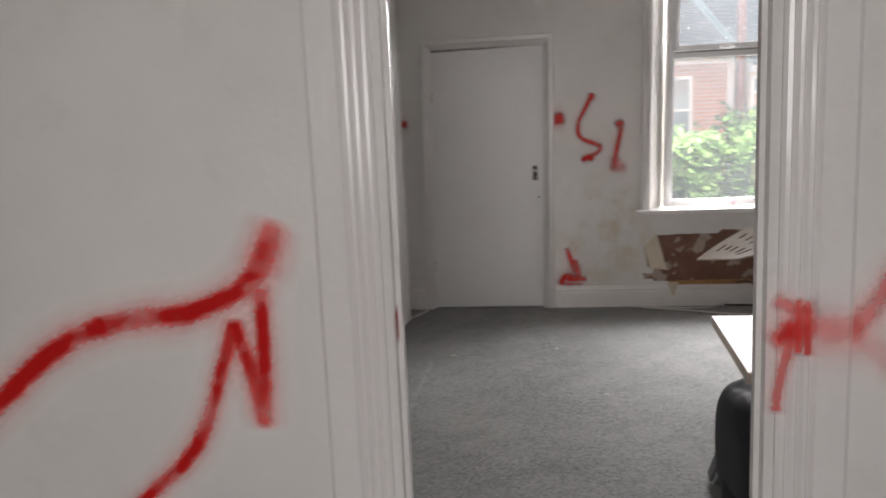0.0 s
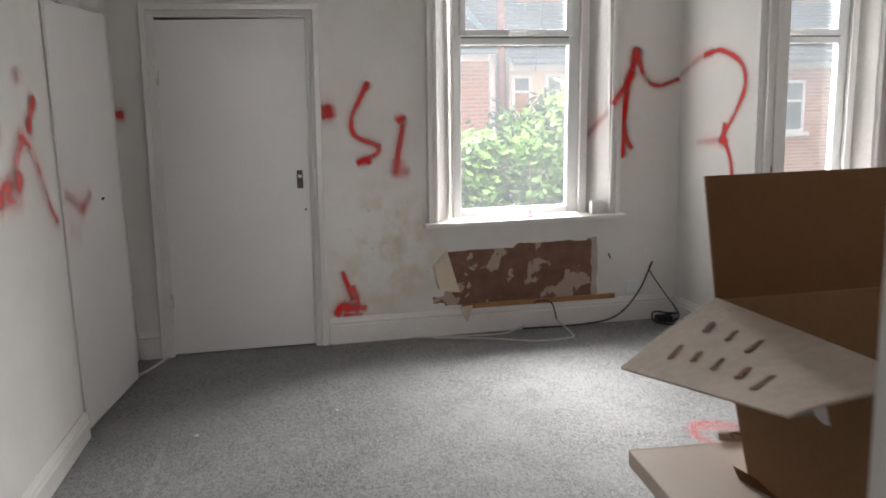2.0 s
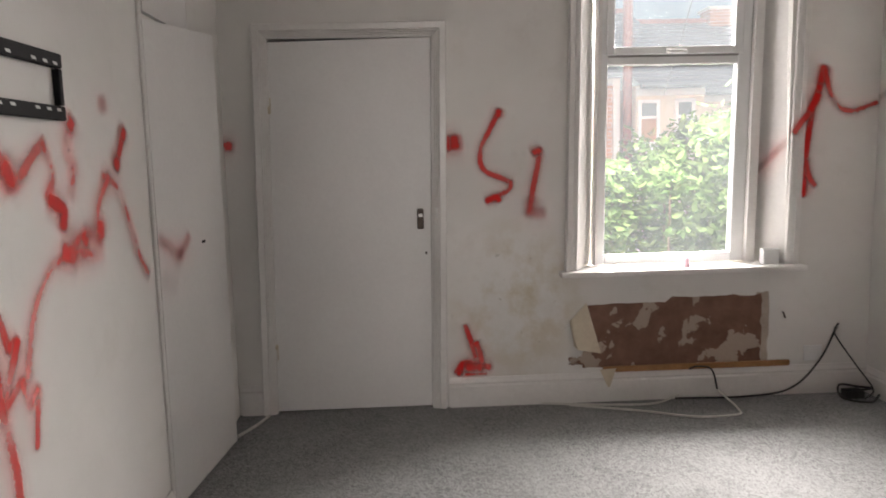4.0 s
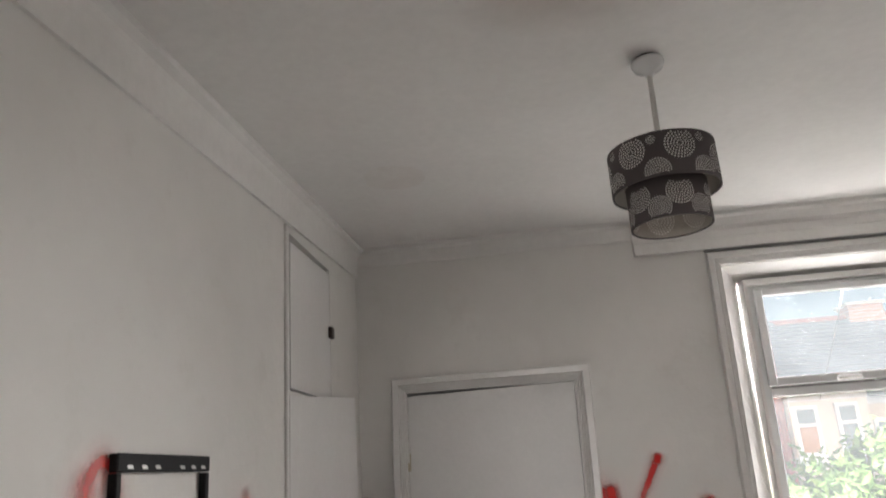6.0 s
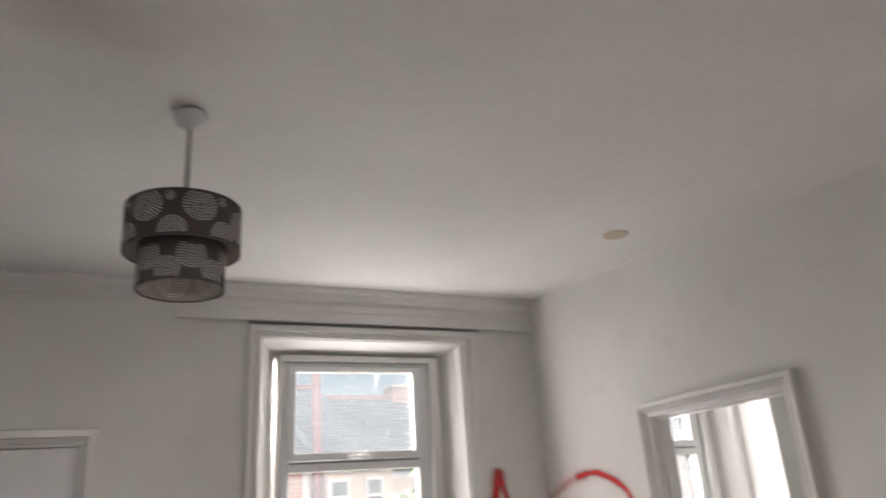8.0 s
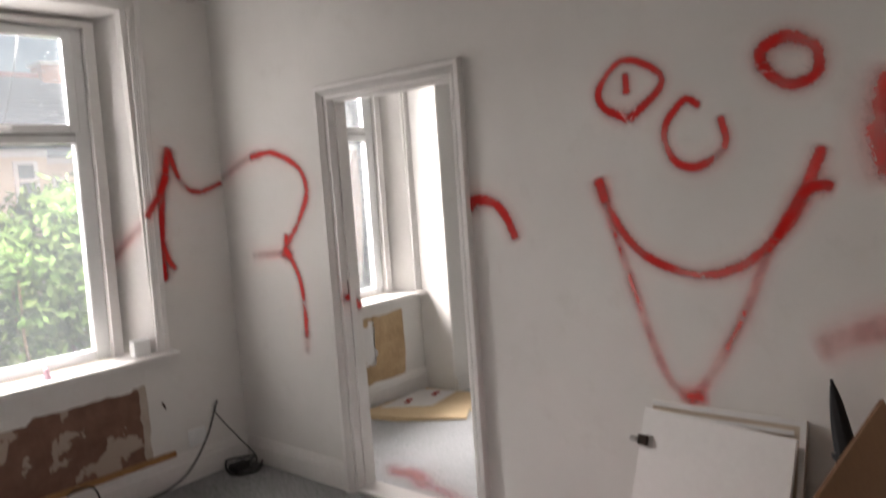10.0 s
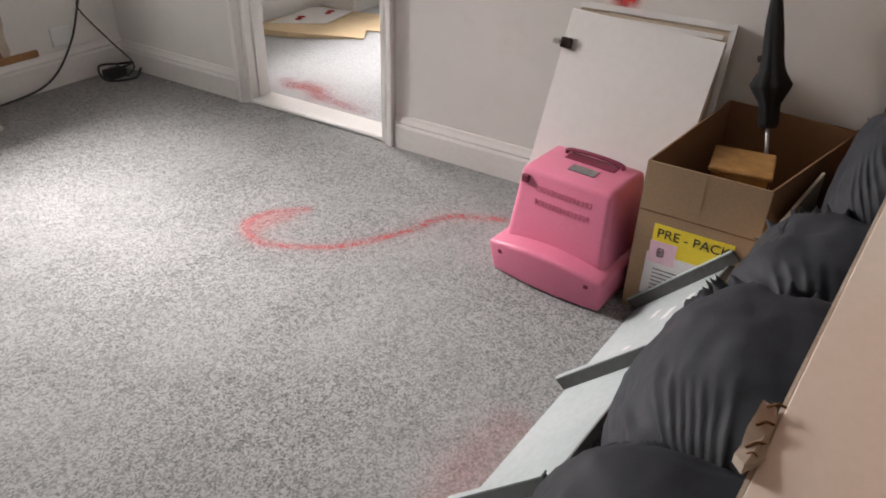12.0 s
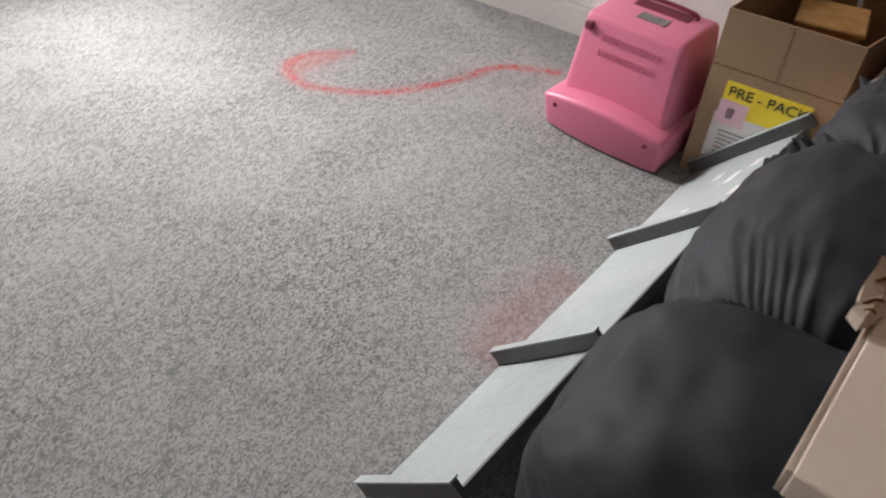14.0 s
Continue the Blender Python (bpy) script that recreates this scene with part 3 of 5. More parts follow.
for z in (1.66, 0.27):
    part("hinge", leaned(boxes((-0.006, 0.008, YB - 0.006, YB + 0.006, z, z + 0.09)), LEAN), M_gloss, door)


def casement(name, x0, lean, label):
    """A white plastic window with a top-hung vent, in a splayed wooden reveal; x0 is the opening's edge."""
    w = thing(name, (x0 + 0.58, YB, WZ0), label, "window", kind="structure")
    yf = YB + 0.15
    L, R, B, T = x0 + 0.125, x0 + 1.04, 0.745, 2.455        # frame edges
    fixed = lambda bm: leaned(bm, lean, 0.70)
    for xa, xb in ((x0, L), (x0 + 1.16, R)):
        part("reveal", fixed(hull([(xa, YB - 0.002, WZ0), (xa, YB - 0.002, WZ1), (xb, yf + 0.07, B), (xb, yf + 0.07, T + 0.02),
                                   (xa + (0.03 if xa > xb else -0.03), YB - 0.002, WZ0), (xa + (0.03 if xa > xb else -0.03), YB - 0.002, WZ1),
                                   (xb + (0.15 if xa > xb else -0.15), yf + 0.07, B), (xb + (0.15 if xa > xb else -0.15), yf + 0.07, T + 0.02)])), M_gloss, w)
    part("reveal_head", fixed(hull([(x0, YB - 0.002, WZ1), (x0, YB - 0.002, WZ1 + 0.03), (L, yf + 0.07, T), (L, yf + 0.07, T + 0.1),
                                    (x0 + 1.16, YB - 0.002, WZ1), (x0 + 1.16, YB - 0.002, WZ1 + 0.03), (R, yf + 0.07, T), (R, yf + 0.07, T + 0.1)])), M_gloss, w)
    part("inner_bead", fixed(boxes((R - 0.05, R, yf - 0.035, yf + 0.06, B, T), (L, L + 0.016, yf - 0.035, yf + 0.06, B, T), (L + 0.016, R - 0.05, yf - 0.035, yf + 0.06, T - 0.03, T))), M_gloss, w)
    fl, fr, ft = L + 0.016, R - 0.05, T - 0.03
    gl, gr = fl + 0.045, fr - 0.075
    part("window_frame", fixed(rounded(boxes((fl, gl, yf, yf + 0.06, B, ft), (gr, fr, yf, yf + 0.06, B, ft), (gl, gr, yf, yf + 0.06, B, B + 0.052),
                                                       (gl, gr, yf, yf + 0.06, ft - 0.045, ft), (gl, gr, yf, yf + 0.06, 1.852, 1.905)), 0.005, 1)), M_upvc, w)
    part("vent_sash", fixed(rounded(boxes((gl - 0.012, gl + 0.03, yf - 0.018, yf + 0.02, 1.905, ft - 0.02), (gr - 0.03, gr + 0.02, yf - 0.018, yf + 0.02, 1.905, ft - 0.02),
                                          (gl + 0.03, gr - 0.03, yf - 0.018, yf + 0.02, 1.905, 1.948), (gl + 0.03, gr - 0.03, yf - 0.018, yf + 0.02, ft - 0.058, ft - 0.02)), 0.005, 1)), M_upvc, w)
    part("gasket", fixed(boxes((gl, gr, yf - 0.004, yf - 0.0005, 1.893, 1.9035))), M_gasket, w)
    part("vent_handle", fixed(rounded(boxes((0.5 * (gl + gr) - 0.055, 0.5 * (gl + gr) + 0.06, yf - 0.045, yf - 0.033, 1.912, 1.928), (0.5 * (gl + gr) - 0.05, 0.5 * (gl + gr) - 0.015, yf - 0.035, yf - 0.017, 1.908, 1.932)), 0.004, 1)), M_metal, w, "small metal vent handle")
    for za, zb in ((B + 0.05, 1.854), (1.946, ft - 0.056)):
        pane = part("pane", fixed(boxes((gl - 0.004, gr + 0.004, yf + 0.026, yf + 0.032, za, zb))), M_glass, w, "clear glass pane")
        pane.visible_shadow = False
    part("window_sill", rounded(boxes((x0 - 0.10, x0 + 1.255, YB - 0.075, yf + 0.0, 0.712, 0.742)), 0.008, 2), M_gloss, w, "white gloss wooden sill")
    part("outer_sill", boxes((x0, x0 + 1.16, yf + 0.061, YB + 0.42, 0.66, 0.735)), M_render, w)
    architrave(w, "x", YB, -1, x0 - 0.002, x0 + 1.158, WZ1 + 0.004, 0.068, 0.7425, lean)
    return w


casement("window_1", W1[0], 0.019, "white plastic window with a top vent in a splayed reveal")
casement("window_2", W2[0], 0.010, "white plastic side-room window with a deep reveal")


def open_doorway(name, axis, face, thick, a, b, top, width, label, sides):
    d = thing(name, ((0.5 * (a + b), face, 0) if axis == "x" else (face, 0.5 * (a + b), 0)), label, "doorway", kind="structure")
    lo, hi = face - 0.003, face + thick + 0.003
    for u0, u1, z0, z1 in ((a, a + 0.022, 0, top), (b - 0.022, b, 0, top), (a + 0.022, b - 0.022, top - 0.022, top)):
        part("door_lining", boxes((u0, u1, lo, hi, z0, z1) if axis == "x" else (lo, hi, u0, u1, z0, z1)), M_gloss, d)
    for u0, u1, z0, z1 in ((a + 0.022, a + 0.034, 0, top - 0.034), (b - 0.034, b - 0.022, 0, top - 0.034), (a + 0.022, b - 0.022, top - 0.034, top - 0.022)):
        m0, m1 = face + thick * 0.35, face + thick * 0.65
        part("door_stop", boxes((u0, u1, m0, m1, z0, z1) if axis == "x" else (m0, m1, u0, u1, z0, z1)), M_gloss, d)
    for f, s in sides:
        architrave(d, axis, f, s, a + 0.002, b - 0.002, top - 0.004, width, paint=M_drip if width > 0.1 else M_gloss)
    return d


hall_way = open_doorway("door_2", "x", YD - TS, TS, H0, H1, HZ, 0.146, "open doorway with thick drippy white gloss architraves", ((YD - TS, -1),))
side_way = open_doorway("door_3", "y", XR, TH, E0 - 0.01, E1, EZ, 0.052, "open doorway in white gloss frame to the side room", ((XR, -1), (XR + TH, 1)))
part("threshold", rounded(boxes((XR - 0.005, XR + TH + 0.01, E0 + 0.012, E1 - 0.022, 0.0, 0.022)), 0.006, 1), M_gloss, side_way, "worn white painted threshold strip")
part("keep", boxes((XR + 0.035, XR + 0.075, E1 - 0.0245, E1 - 0.0215, 1.0, 1.08)), M_dark_metal, side_way)

# ---- alcove cupboard ----
cup = thing("alcove_cupboard", (XL, 5.1, 0), "white painted built-in alcove cupboard, lower door ajar", "cupboard")
part("face_frame", boxes((XL - 0.03, XL, 4.54, 4.585, 0, 2.56), (XL - 0.03, XL, 5.165, YB, 1.925, 2.56), (XL - 0.03, XL, 4.585, 5.165, 2.535, 2.56), (XL - 0.03, XL, 4.585, YB, 1.885, 1.925), (XL - 0.03, XL, 5.60, YB, 0, 1.885)), M_wall, cup)
part("head_board", boxes((XL - 0.03, XL - 0.002, 4.54, YB, 2.5602, 2.70)), M_wall, cup)
top_door = part("upper_door", hull([(x, y, z) for x in (XL - 0.016, XL + 0.003) for y in (4.590, 5.150) for z in (1.935, 2.500 if y < 5 else 2.512)]), M_door, cup)
part("catch", rounded(boxes((XL + 0.003, XL + 0.022, 5.115, 5.16, 2.21, 2.262)), 0.006, 2), M_dark_metal, top_door, "tarnished brass turn catch")
low_door = part("lower_door", hull([(-0.225, 4.572, 0.02), (-0.225, 4.572, 1.905), (-0.152, 5.287, 0.02), (-0.152, 5.287, 1.955), (-0.2, 4.57, 0.02), (-0.2, 4.57, 1.905), (-0.127, 5.283, 0.02), (-0.127, 5.283, 1.955)]), M_door, cup, "flush white cupboard door standing ajar")
part("finger_hole", hull([(-0.172 + dx + 0.0105 * dy / 0.1, 5.0 + dy, 1.03 + dz) for dx in (0.0, 0.018) for dy in (0.0, 0.035) for dz in (0.0, 0.012)]), M_bracket, low_door, "small black broken hole")
part("cupboard_back", boxes((XL - 0.46, XL - 0.44, 4.54, YB, 0, 2.56)), M_wall, cup)
solid("trim_joint_west", rounded(boxes((XL - 0.002, XL + 0.012, 4.522, 4.545, 0.0, 2.555)), 0.004, 1), M_gloss, "white painted vertical cover strip", "trim")

# ---- bare patch under the window ----


def ragged(x0, x1, z0, z1, y, depth, amp, seed):
    """A torn sheet on the window wall with an irregular rim."""
    rng = random.Random(seed)
    pts = []
    n = 26
    for i in range(n):
        pts.append((x0 + (x1 - x0) * i / n, z0 + rng.uniform(-amp, amp) * 0.5))
    for i in range(10):
        pts.append((x1 + rng.uniform(-amp, amp), z0 + (z1 - z0) * i / 10))
    for i in range(n):
        pts.append((x1 - (x1 - x0) * i / n, z1 - (0.0 if i < n * 0.52 else 0.03) + rng.uniform(-amp, amp) * 0.6))
    for i in range(10):
        pts.append((x0 + rng.uniform(-amp, amp), z1 - 0.03 - (z1 - z0 - 0.03) * i / 10))
    bm = bmesh.new()
    front = [bm.verts.new((x, y - depth, z)) for x, z in pts]
    back = [bm.verts.new((x, y, z)) for x, z in pts]
    bm.faces.new(front)
    for i in range(len(pts)):
        j = (i + 1) % len(pts)
        bm.faces.new((front[i], back[i], back[j], front[j]))
    bmesh.ops.triangulate(bm, faces=[f for f in bm.faces if len(f.verts) > 4])
    return bm


bare = thing("bare_plaster_patch", (2.2, YB, 0.2), "bare brown plaster with torn wallpaper under the window", "wall patch", kind="structure")
part("plaster", ragged(1.69, 2.69, 0.195, 0.575, YB, 0.004, 0.012, 3), M_peel, bare)
part("paper_margin", ragged(2.60, 2.735, 0.185, 0.588, YB, 0.003, 0.006, 5), M_card_pale, bare, "brownish torn paper margin")
part("paper_margin", ragged(1.615, 1.76, 0.215, 0.285, YB, 0.0055, 0.010, 8), M_peel, bare)
part("curled_paper", hull([(1.615, YB - 0.006, 0.46), (1.625, YB - 0.012, 0.47), (1.64, YB - 0.006, 0.32), (1.65, YB - 0.055, 0.31), (1.705, YB - 0.004, 0.555), (1.71, YB - 0.008, 0.56), (1.765, YB - 0.006, 0.30), (1.775, YB - 0.07, 0.29)]), M_paper, bare, "beige wallpaper corner curling off the wall")
part("hanging_scrap", hull([(1.78, YB - 0.024, 0.185), (1.78, YB - 0.028, 0.185), (1.825, YB - 0.024, 0.085), (1.825, YB - 0.028, 0.085), (1.87, YB - 0.024, 0.19), (1.87, YB - 0.028, 0.19), (1.835, YB - 0.024, 0.085), (1.835, YB - 0.028, 0.085)]), M_paper, bare)
solid("trim_stripped_wood", rounded(boxes((1.80, 2.86, YB - 0.022, YB - 0.001, 0.166, 0.198)), 0.004, 1), M_strip, "orange stripped wood along the skirting top", "trim")
bare2 = thing("bare_plaster_patch", (4.4, YB, 0.2), "bare tan plaster under the side-room window", "wall patch", kind="structure")
part("plaster", ragged(3.80, 4.69, 0.17, 0.63, YB, 0.004, 0.012, 11), M_tan, bare2)
part("paper_margin", ragged(4.30, 4.40, 0.30, 0.60, YB, 0.006, 0.02, 12), M_white_lam, bare2)

socket = thing("wall_socket", (3.0, YB, 0.19), "white plastic socket plate above the skirting", "socket")
part("plate", rounded(boxes((2.945, 3.05, YB - 0.010, YB, 0.185, 0.275)), 0.003, 1), M_upvc, socket)
hook_ob = thing("pipe_stub", (2.82, YB, 0.46), "cut dark wire stub poking from the wall", "wire")
part("stub", tube([(2.82, YB, 0.47), (2.815, YB - 0.02, 0.465), (2.822, YB - 0.025, 0.44)], 0.005), M_dark_metal, hook_ob)
sill_box = thing("junction_box", (2.74, YB + 0.03, 0.742), "small white plastic box on the window sill", "box")
part("case", rounded(boxes((2.70, 2.79, YB + 0.0, YB + 0.05, 0.742, 0.828)), 0.004, 1), M_upvc, sill_box)
cup_ob = thing("sill_ornament", (2.30, YB + 0.02, 0.742), "tiny pale pink ornament on the window sill", "ornament")
part("body", turned([(0.018, 0.742), (0.02, 0.752), (0.012, 0.768), (0.014, 0.782), (0.006, 0.80)], 14, 2.27, YB + 0.0), M_pink_label, cup_ob, smooth=True)

# ---- spray paint ----


def stroke(points, place, width, material, parent, strength=1.0):
    """A flat sprayed band; place(u, v) puts it on its wall or floor."""
    line = smooth_line([(a, b, 0) for a, b in points], 7)
    bm = bmesh.new()
    uv = bm.loops.layers.uv.new("UVMap")
    rows = []
    ext = width * 0.42
    first, last = (line[0] - line[1]).normalized(), (line[-1] - line[-2]).normalized()
    line = [line[0] + first * ext, *line, line[-1] + last * ext]
    for i, p in enumerate(line):
        d = (line[min(i + 1, len(line) - 1)] - line[max(i - 1, 0)]).normalized()
        n = Vector((-d.y, d.x, 0))
        w = width * (1.22 + 0.3 * noise.noise(p * 5.0 + Vector((width * 90, 0, 0))))
        rows.append((bm.verts.new(place(*(p + n * w)[:2])), bm.verts.new(place(*p[:2])), bm.verts.new(place(*(p - n * w)[:2]))))
    last_row = len(rows) - 1
    for i in range(last_row):
        for k in (0, 1):
            f = bm.faces.new((rows[i][k], rows[i + 1][k], rows[i + 1][k + 1], rows[i][k + 1]))
            for loop, (r, c) in zip(f.loops, ((i, k), (i + 1, k), (i + 1, k + 1), (i, k + 1))):
                loop[uv].uv = (c * 0.5, 0.0 if r in (0, last_row) else strength)
    ob = part("stroke", bm, material, parent)
    ob.visible_shadow = False
    return ob


def split_corners(points):
    """Cuts a sprayed line where it turns back on itself, as the can is swung round."""
    runs, run = [], [points[0]]
    for a, b, c in zip(points, points[1:], points[2:]):
        run.append(b)
        u, v = Vector((b[0] - a[0], b[1] - a[1])), Vector((c[0] - b[0], c[1] - b[1]))
        if u.length and v.length and u.angle(v) > 1.35:
            runs.append(run)
            run = [b]
    run.append(points[-1])
    return [*runs, run]


def graffiti(name, place, strokes, material, label, base):
    g = thing(name, base, label, "graffiti", kind="structure")
    runs = [(run, w, s) for pts, w, s in strokes for run in split_corners(pts)]
    for i, (pts, w, s) in enumerate(runs):
        stroke(pts, lambda u, v, k=i: place(u, v, 0.0030 + 0.0004 * k), 2.3 * w, material, g, strength=s)
    return g


graffiti("graffiti_north", lambda u, v, o: (u, YB - o, v), (
    ([(0.945, 1.445), (1.01, 1.45)], 0.045, 1.0), ([(1.00, 1.475), (1.005, 1.43)], 0.026, 1.0), ([(0.92, 1.44), (0.93, 1.44)], 0.03, 0.4),
    ([(1.245, 1.615), (1.20, 1.53), (1.14, 1.40), (1.16, 1.30), (1.30, 1.235)], 0.019, 0.92), ([(1.24, 1.61), (1.235, 1.585)], 0.020, 1.0), ([(1.30, 1.235), (1.285, 1.19), (1.18, 1.14)], 0.016, 0.9), ([(1.17, 1.135), (1.22, 1.155), (1.235, 1.135)], 0.020, 1.0),
    ([(1.425, 1.385), (1.455, 1.405), (1.445, 1.32), (1.42, 1.20), (1.40, 1.07)], 0.020, 0.8), ([(1.425, 1.385), (1.455, 1.40)], 0.024, 1.0), ([(1.41, 1.13), (1.40, 1.06), (1.47, 1.07)], 0.034, 0.42),
    ([(3.003, 1.80), (2.96, 1.64), (2.943, 1.579), (2.915, 1.345), (2.905, 1.135)], 0.021, 1.0), ([(3.003, 1.80), (2.985, 1.73)], 0.026, 1.0), ([(2.906, 1.20), (2.904, 1.12)], 0.024, 1.0), ([(2.915, 1.308), (2.94, 1.216), (2.973, 1.17)], 0.019, 0.75),
    ([(2.97, 1.66), (2.93, 1.575), (2.895, 1.53)], 0.024, 1.0),
    ([(3.003, 1.793), (3.053, 1.632), (3.154, 1.569), (3.30, 1.61)], 0.018, 0.72), ([(-0.21, 1.46), (-0.175, 1.455)], 0.038, 0.9),
    ([(1.04, 0.459), (1.07, 0.363), (1.092, 0.28)], 0.018, 0.95), ([(0.994, 0.195), (1.024, 0.243), (1.09, 0.239), (1.17, 0.22)], 0.026, 1.0), ([(1.096, 0.361), (1.12, 0.292), (1.13, 0.222)], 0.020, 0.95),
    ([(1.05, 0.225), (1.12, 0.222)], 0.032, 1.0), ([(1.035, 0.184), (1.15, 0.184)], 0.008, 1.0), ([(1.00, 0.20), (1.0, 0.185)], 0.014, 1.0)),
    M_spray, "red spray paint marks beside the window and door", (1.2, YB, 1.2))
graffiti("graffiti_reveal", lambda u, v, o: (2.82 - (u - YB) * 0.62 + 0.019 * (v - 0.7) - o, u, v), (
    ([(YB + 0.0, 1.43), (YB + 0.07, 1.36), (YB + 0.16, 1.26)], 0.022, 0.45),), M_spray, "faint red spray streak on the window reveal", (2.8, YB, 1.2))
graffiti("graffiti_casing", lambda u, v, o: (u, YB - 0.031 - o, v), (([(2.905, 1.56), (2.87, 1.515), (2.832, 1.46)], 0.022, 0.8),), M_spray, "red spray streak across the window casing", (2.86, YB, 1.5))
graffiti("graffiti_west", lambda u, v, o: (XL + o, u, v), (
    ([(3.327, 1.567), (3.339, 1.619), (3.385, 1.663), (3.43, 1.64), (3.467, 1.534), (3.507, 1.446), (3.573, 1.338)], 0.024, 0.66), ([(3.328, 1.575), (3.34, 1.62)], 0.036, 0.5),
    ([(3.545, 1.39), (3.575, 1.338), (3.612, 1.35), (3.68, 1.40), (3.747, 1.441), (3.787, 1.358), (3.751, 1.296), (3.828, 1.265), (3.814, 1.215)], 0.023, 0.72), ([(3.55, 1.385), (3.585, 1.336)], 0.030, 0.7),
    ([(3.925, 1.505), (3.875, 1.42), (3.915, 1.378), (3.883, 1.303)], 0.030, 0.62), ([(3.925, 1.505), (3.91, 1.485)], 0.026, 0.9), ([(3.756, 1.29), (3.826, 1.262), (3.820, 1.215)], 0.026, 0.95), ([(4.147, 1.575), (4.150, 1.555)], 0.030, 0.6),
    ([(4.305, 1.49), (4.218, 1.374)], 0.022, 0.85), ([(4.23, 1.39), (4.215, 1.372)], 0.026, 0.9), ([(4.31, 1.495), (4.29, 1.47)], 0.022, 0.9),
    ([(4.102, 1.347), (4.211, 1.303), (4.296, 1.183), (4.361, 1.061), (4.436, 0.988)], 0.023, 0.60), ([(4.146, 1.344), (4.05, 1.251), (4.063, 1.175)], 0.026, 0.6), ([(4.055, 1.20), (4.05, 1.165)], 0.034, 0.95),
    ([(4.04, 1.153), (3.926, 1.181), (3.834, 1.137), (3.737, 1.12), (3.66, 1.069), (3.60, 0.99), (3.55, 0.86)], 0.022, 0.62), ([(3.80, 1.145), (3.86, 1.125)], 0.034, 0.9), ([(3.86, 1.13), (4.05, 1.12)], 0.034, 0.55), ([(3.93, 1.185), (3.95, 1.16)], 0.028, 0.8),
    ([(3.45, 1.04), (3.48, 0.96), (3.52, 0.97), (3.44, 0.83), (3.52, 0.87), (3.55, 0.80), (3.59, 0.83), (3.56, 0.69)], 0.017, 0.9), ([(3.40, 1.02), (3.42, 0.85), (3.46, 0.66), (3.45, 0.5)], 0.022, 0.9)),
    M_spray, "red spray scrawl on the chimney wall under the bracket", (XL, 3.9, 1.2))
graffiti("graffiti_cupboard", lambda u, v, o: (-0.2 + (u - 4.57) * 0.1024 + o, u, v), (
    ([(4.58, 1.09), (4.66, 1.06), (4.74, 1.01), (4.82, 1.05), (4.85, 1.075)], 0.028, 0.42), ([(4.73, 1.02), (4.76, 1.015)], 0.032, 0.35), ([(4.60, 0.93), (4.68, 0.90)], 0.05, 0.10)), M_spray, "faint red spray across the cupboard door", (XL, 4.7, 1.0))
graffiti("graffiti_east", lambda u, v, o: (XR - o, u, v), (
    ([(5.69, 1.635), (5.478, 1.717), (5.32, 1.745)], 0.022, 0.42), ([(5.40, 1.735), (5.226, 1.745), (5.02, 1.658), (4.968, 1.529), (5.058, 1.374), (5.167, 1.26), (5.16, 1.31)], 0.019, 0.9),
    ([(5.46, 1.20), (5.30, 1.21), (5.19, 1.215)], 0.022, 0.45), ([(5.20, 1.215), (5.132, 1.18), (5.075, 1.06), (5.06, 0.90), (5.065, 0.78)], 0.020, 0.85), ([(5.065, 0.80), (5.07, 0.70)], 0.022, 0.35), ([(5.18, 1.24), (5.14, 1.20)], 0.026, 0.95),
    ([(3.93, 1.42), (3.90, 1.45), (3.81, 1.44), (3.75, 1.38), (3.71, 1.30)], 0.024, 1.0),
    ([(3.33, 1.50), (3.27, 1.35), (3.16, 1.23), (2.98, 1.17), (2.83, 1.21), (2.71, 1.32), (2.65, 1.43), (2.60, 1.56)], 0.02, 1.0), ([(2.73, 1.30), (2.65, 1.43), (2.60, 1.452), (2.575, 1.445)], 0.02, 1.0), ([(3.33, 1.50), (3.31, 1.43)], 0.022, 1.0),
    ([(3.31, 1.41), (3.24, 1.19), (3.19, 1.04), (3.11, 0.82), (3.02, 0.73), (2.94, 0.85), (2.84, 1.04), (2.75, 1.27)], 0.018, 0.58), ([(3.04, 0.75), (2.98, 0.75)], 0.028, 0.6),
    ([(2.96, 1.73), (3.01, 1.75), (3.08, 1.66), (3.05, 1.56), (2.97, 1.53), (2.88, 1.59), (2.89, 1.68)], 0.016, 1.0),
    ([(3.21, 1.71), (3.30, 1.76), (3.31, 1.83), (3.22, 1.91), (3.10, 1.86), (3.09, 1.80), (3.20, 1.71)], 0.016, 1.0), ([(3.21, 1.86), (3.21, 1.80)], 0.015, 1.0),
    ([(2.76, 1.82), (2.69, 1.76), (2.61, 1.78), (2.61, 1.86), (2.69, 1.90), (2.76, 1.87), (2.76, 1.82)], 0.02, 1.0),
    ([(2.42, 1.74), (2.45, 1.63), (2.41, 1.49)], 0.05, 0.9), ([(2.60, 0.96), (2.48, 1.02), (2.30, 1.08)], 0.04, 0.5)),
    M_spray, "red sprayed smiling face and letters on white partition", (XR, 3.2, 1.2))
graffiti("graffiti_lining", lambda u, v, o: (u, E1 - 0.022 - o, v), (([(XR + 0.0, 1.0), (XR + 0.05, 0.99), (XR + 0.11, 0.94)], 0.025, 0.8),), M_spray, "short red spray stroke on the door lining", (XR, E1, 0.9))
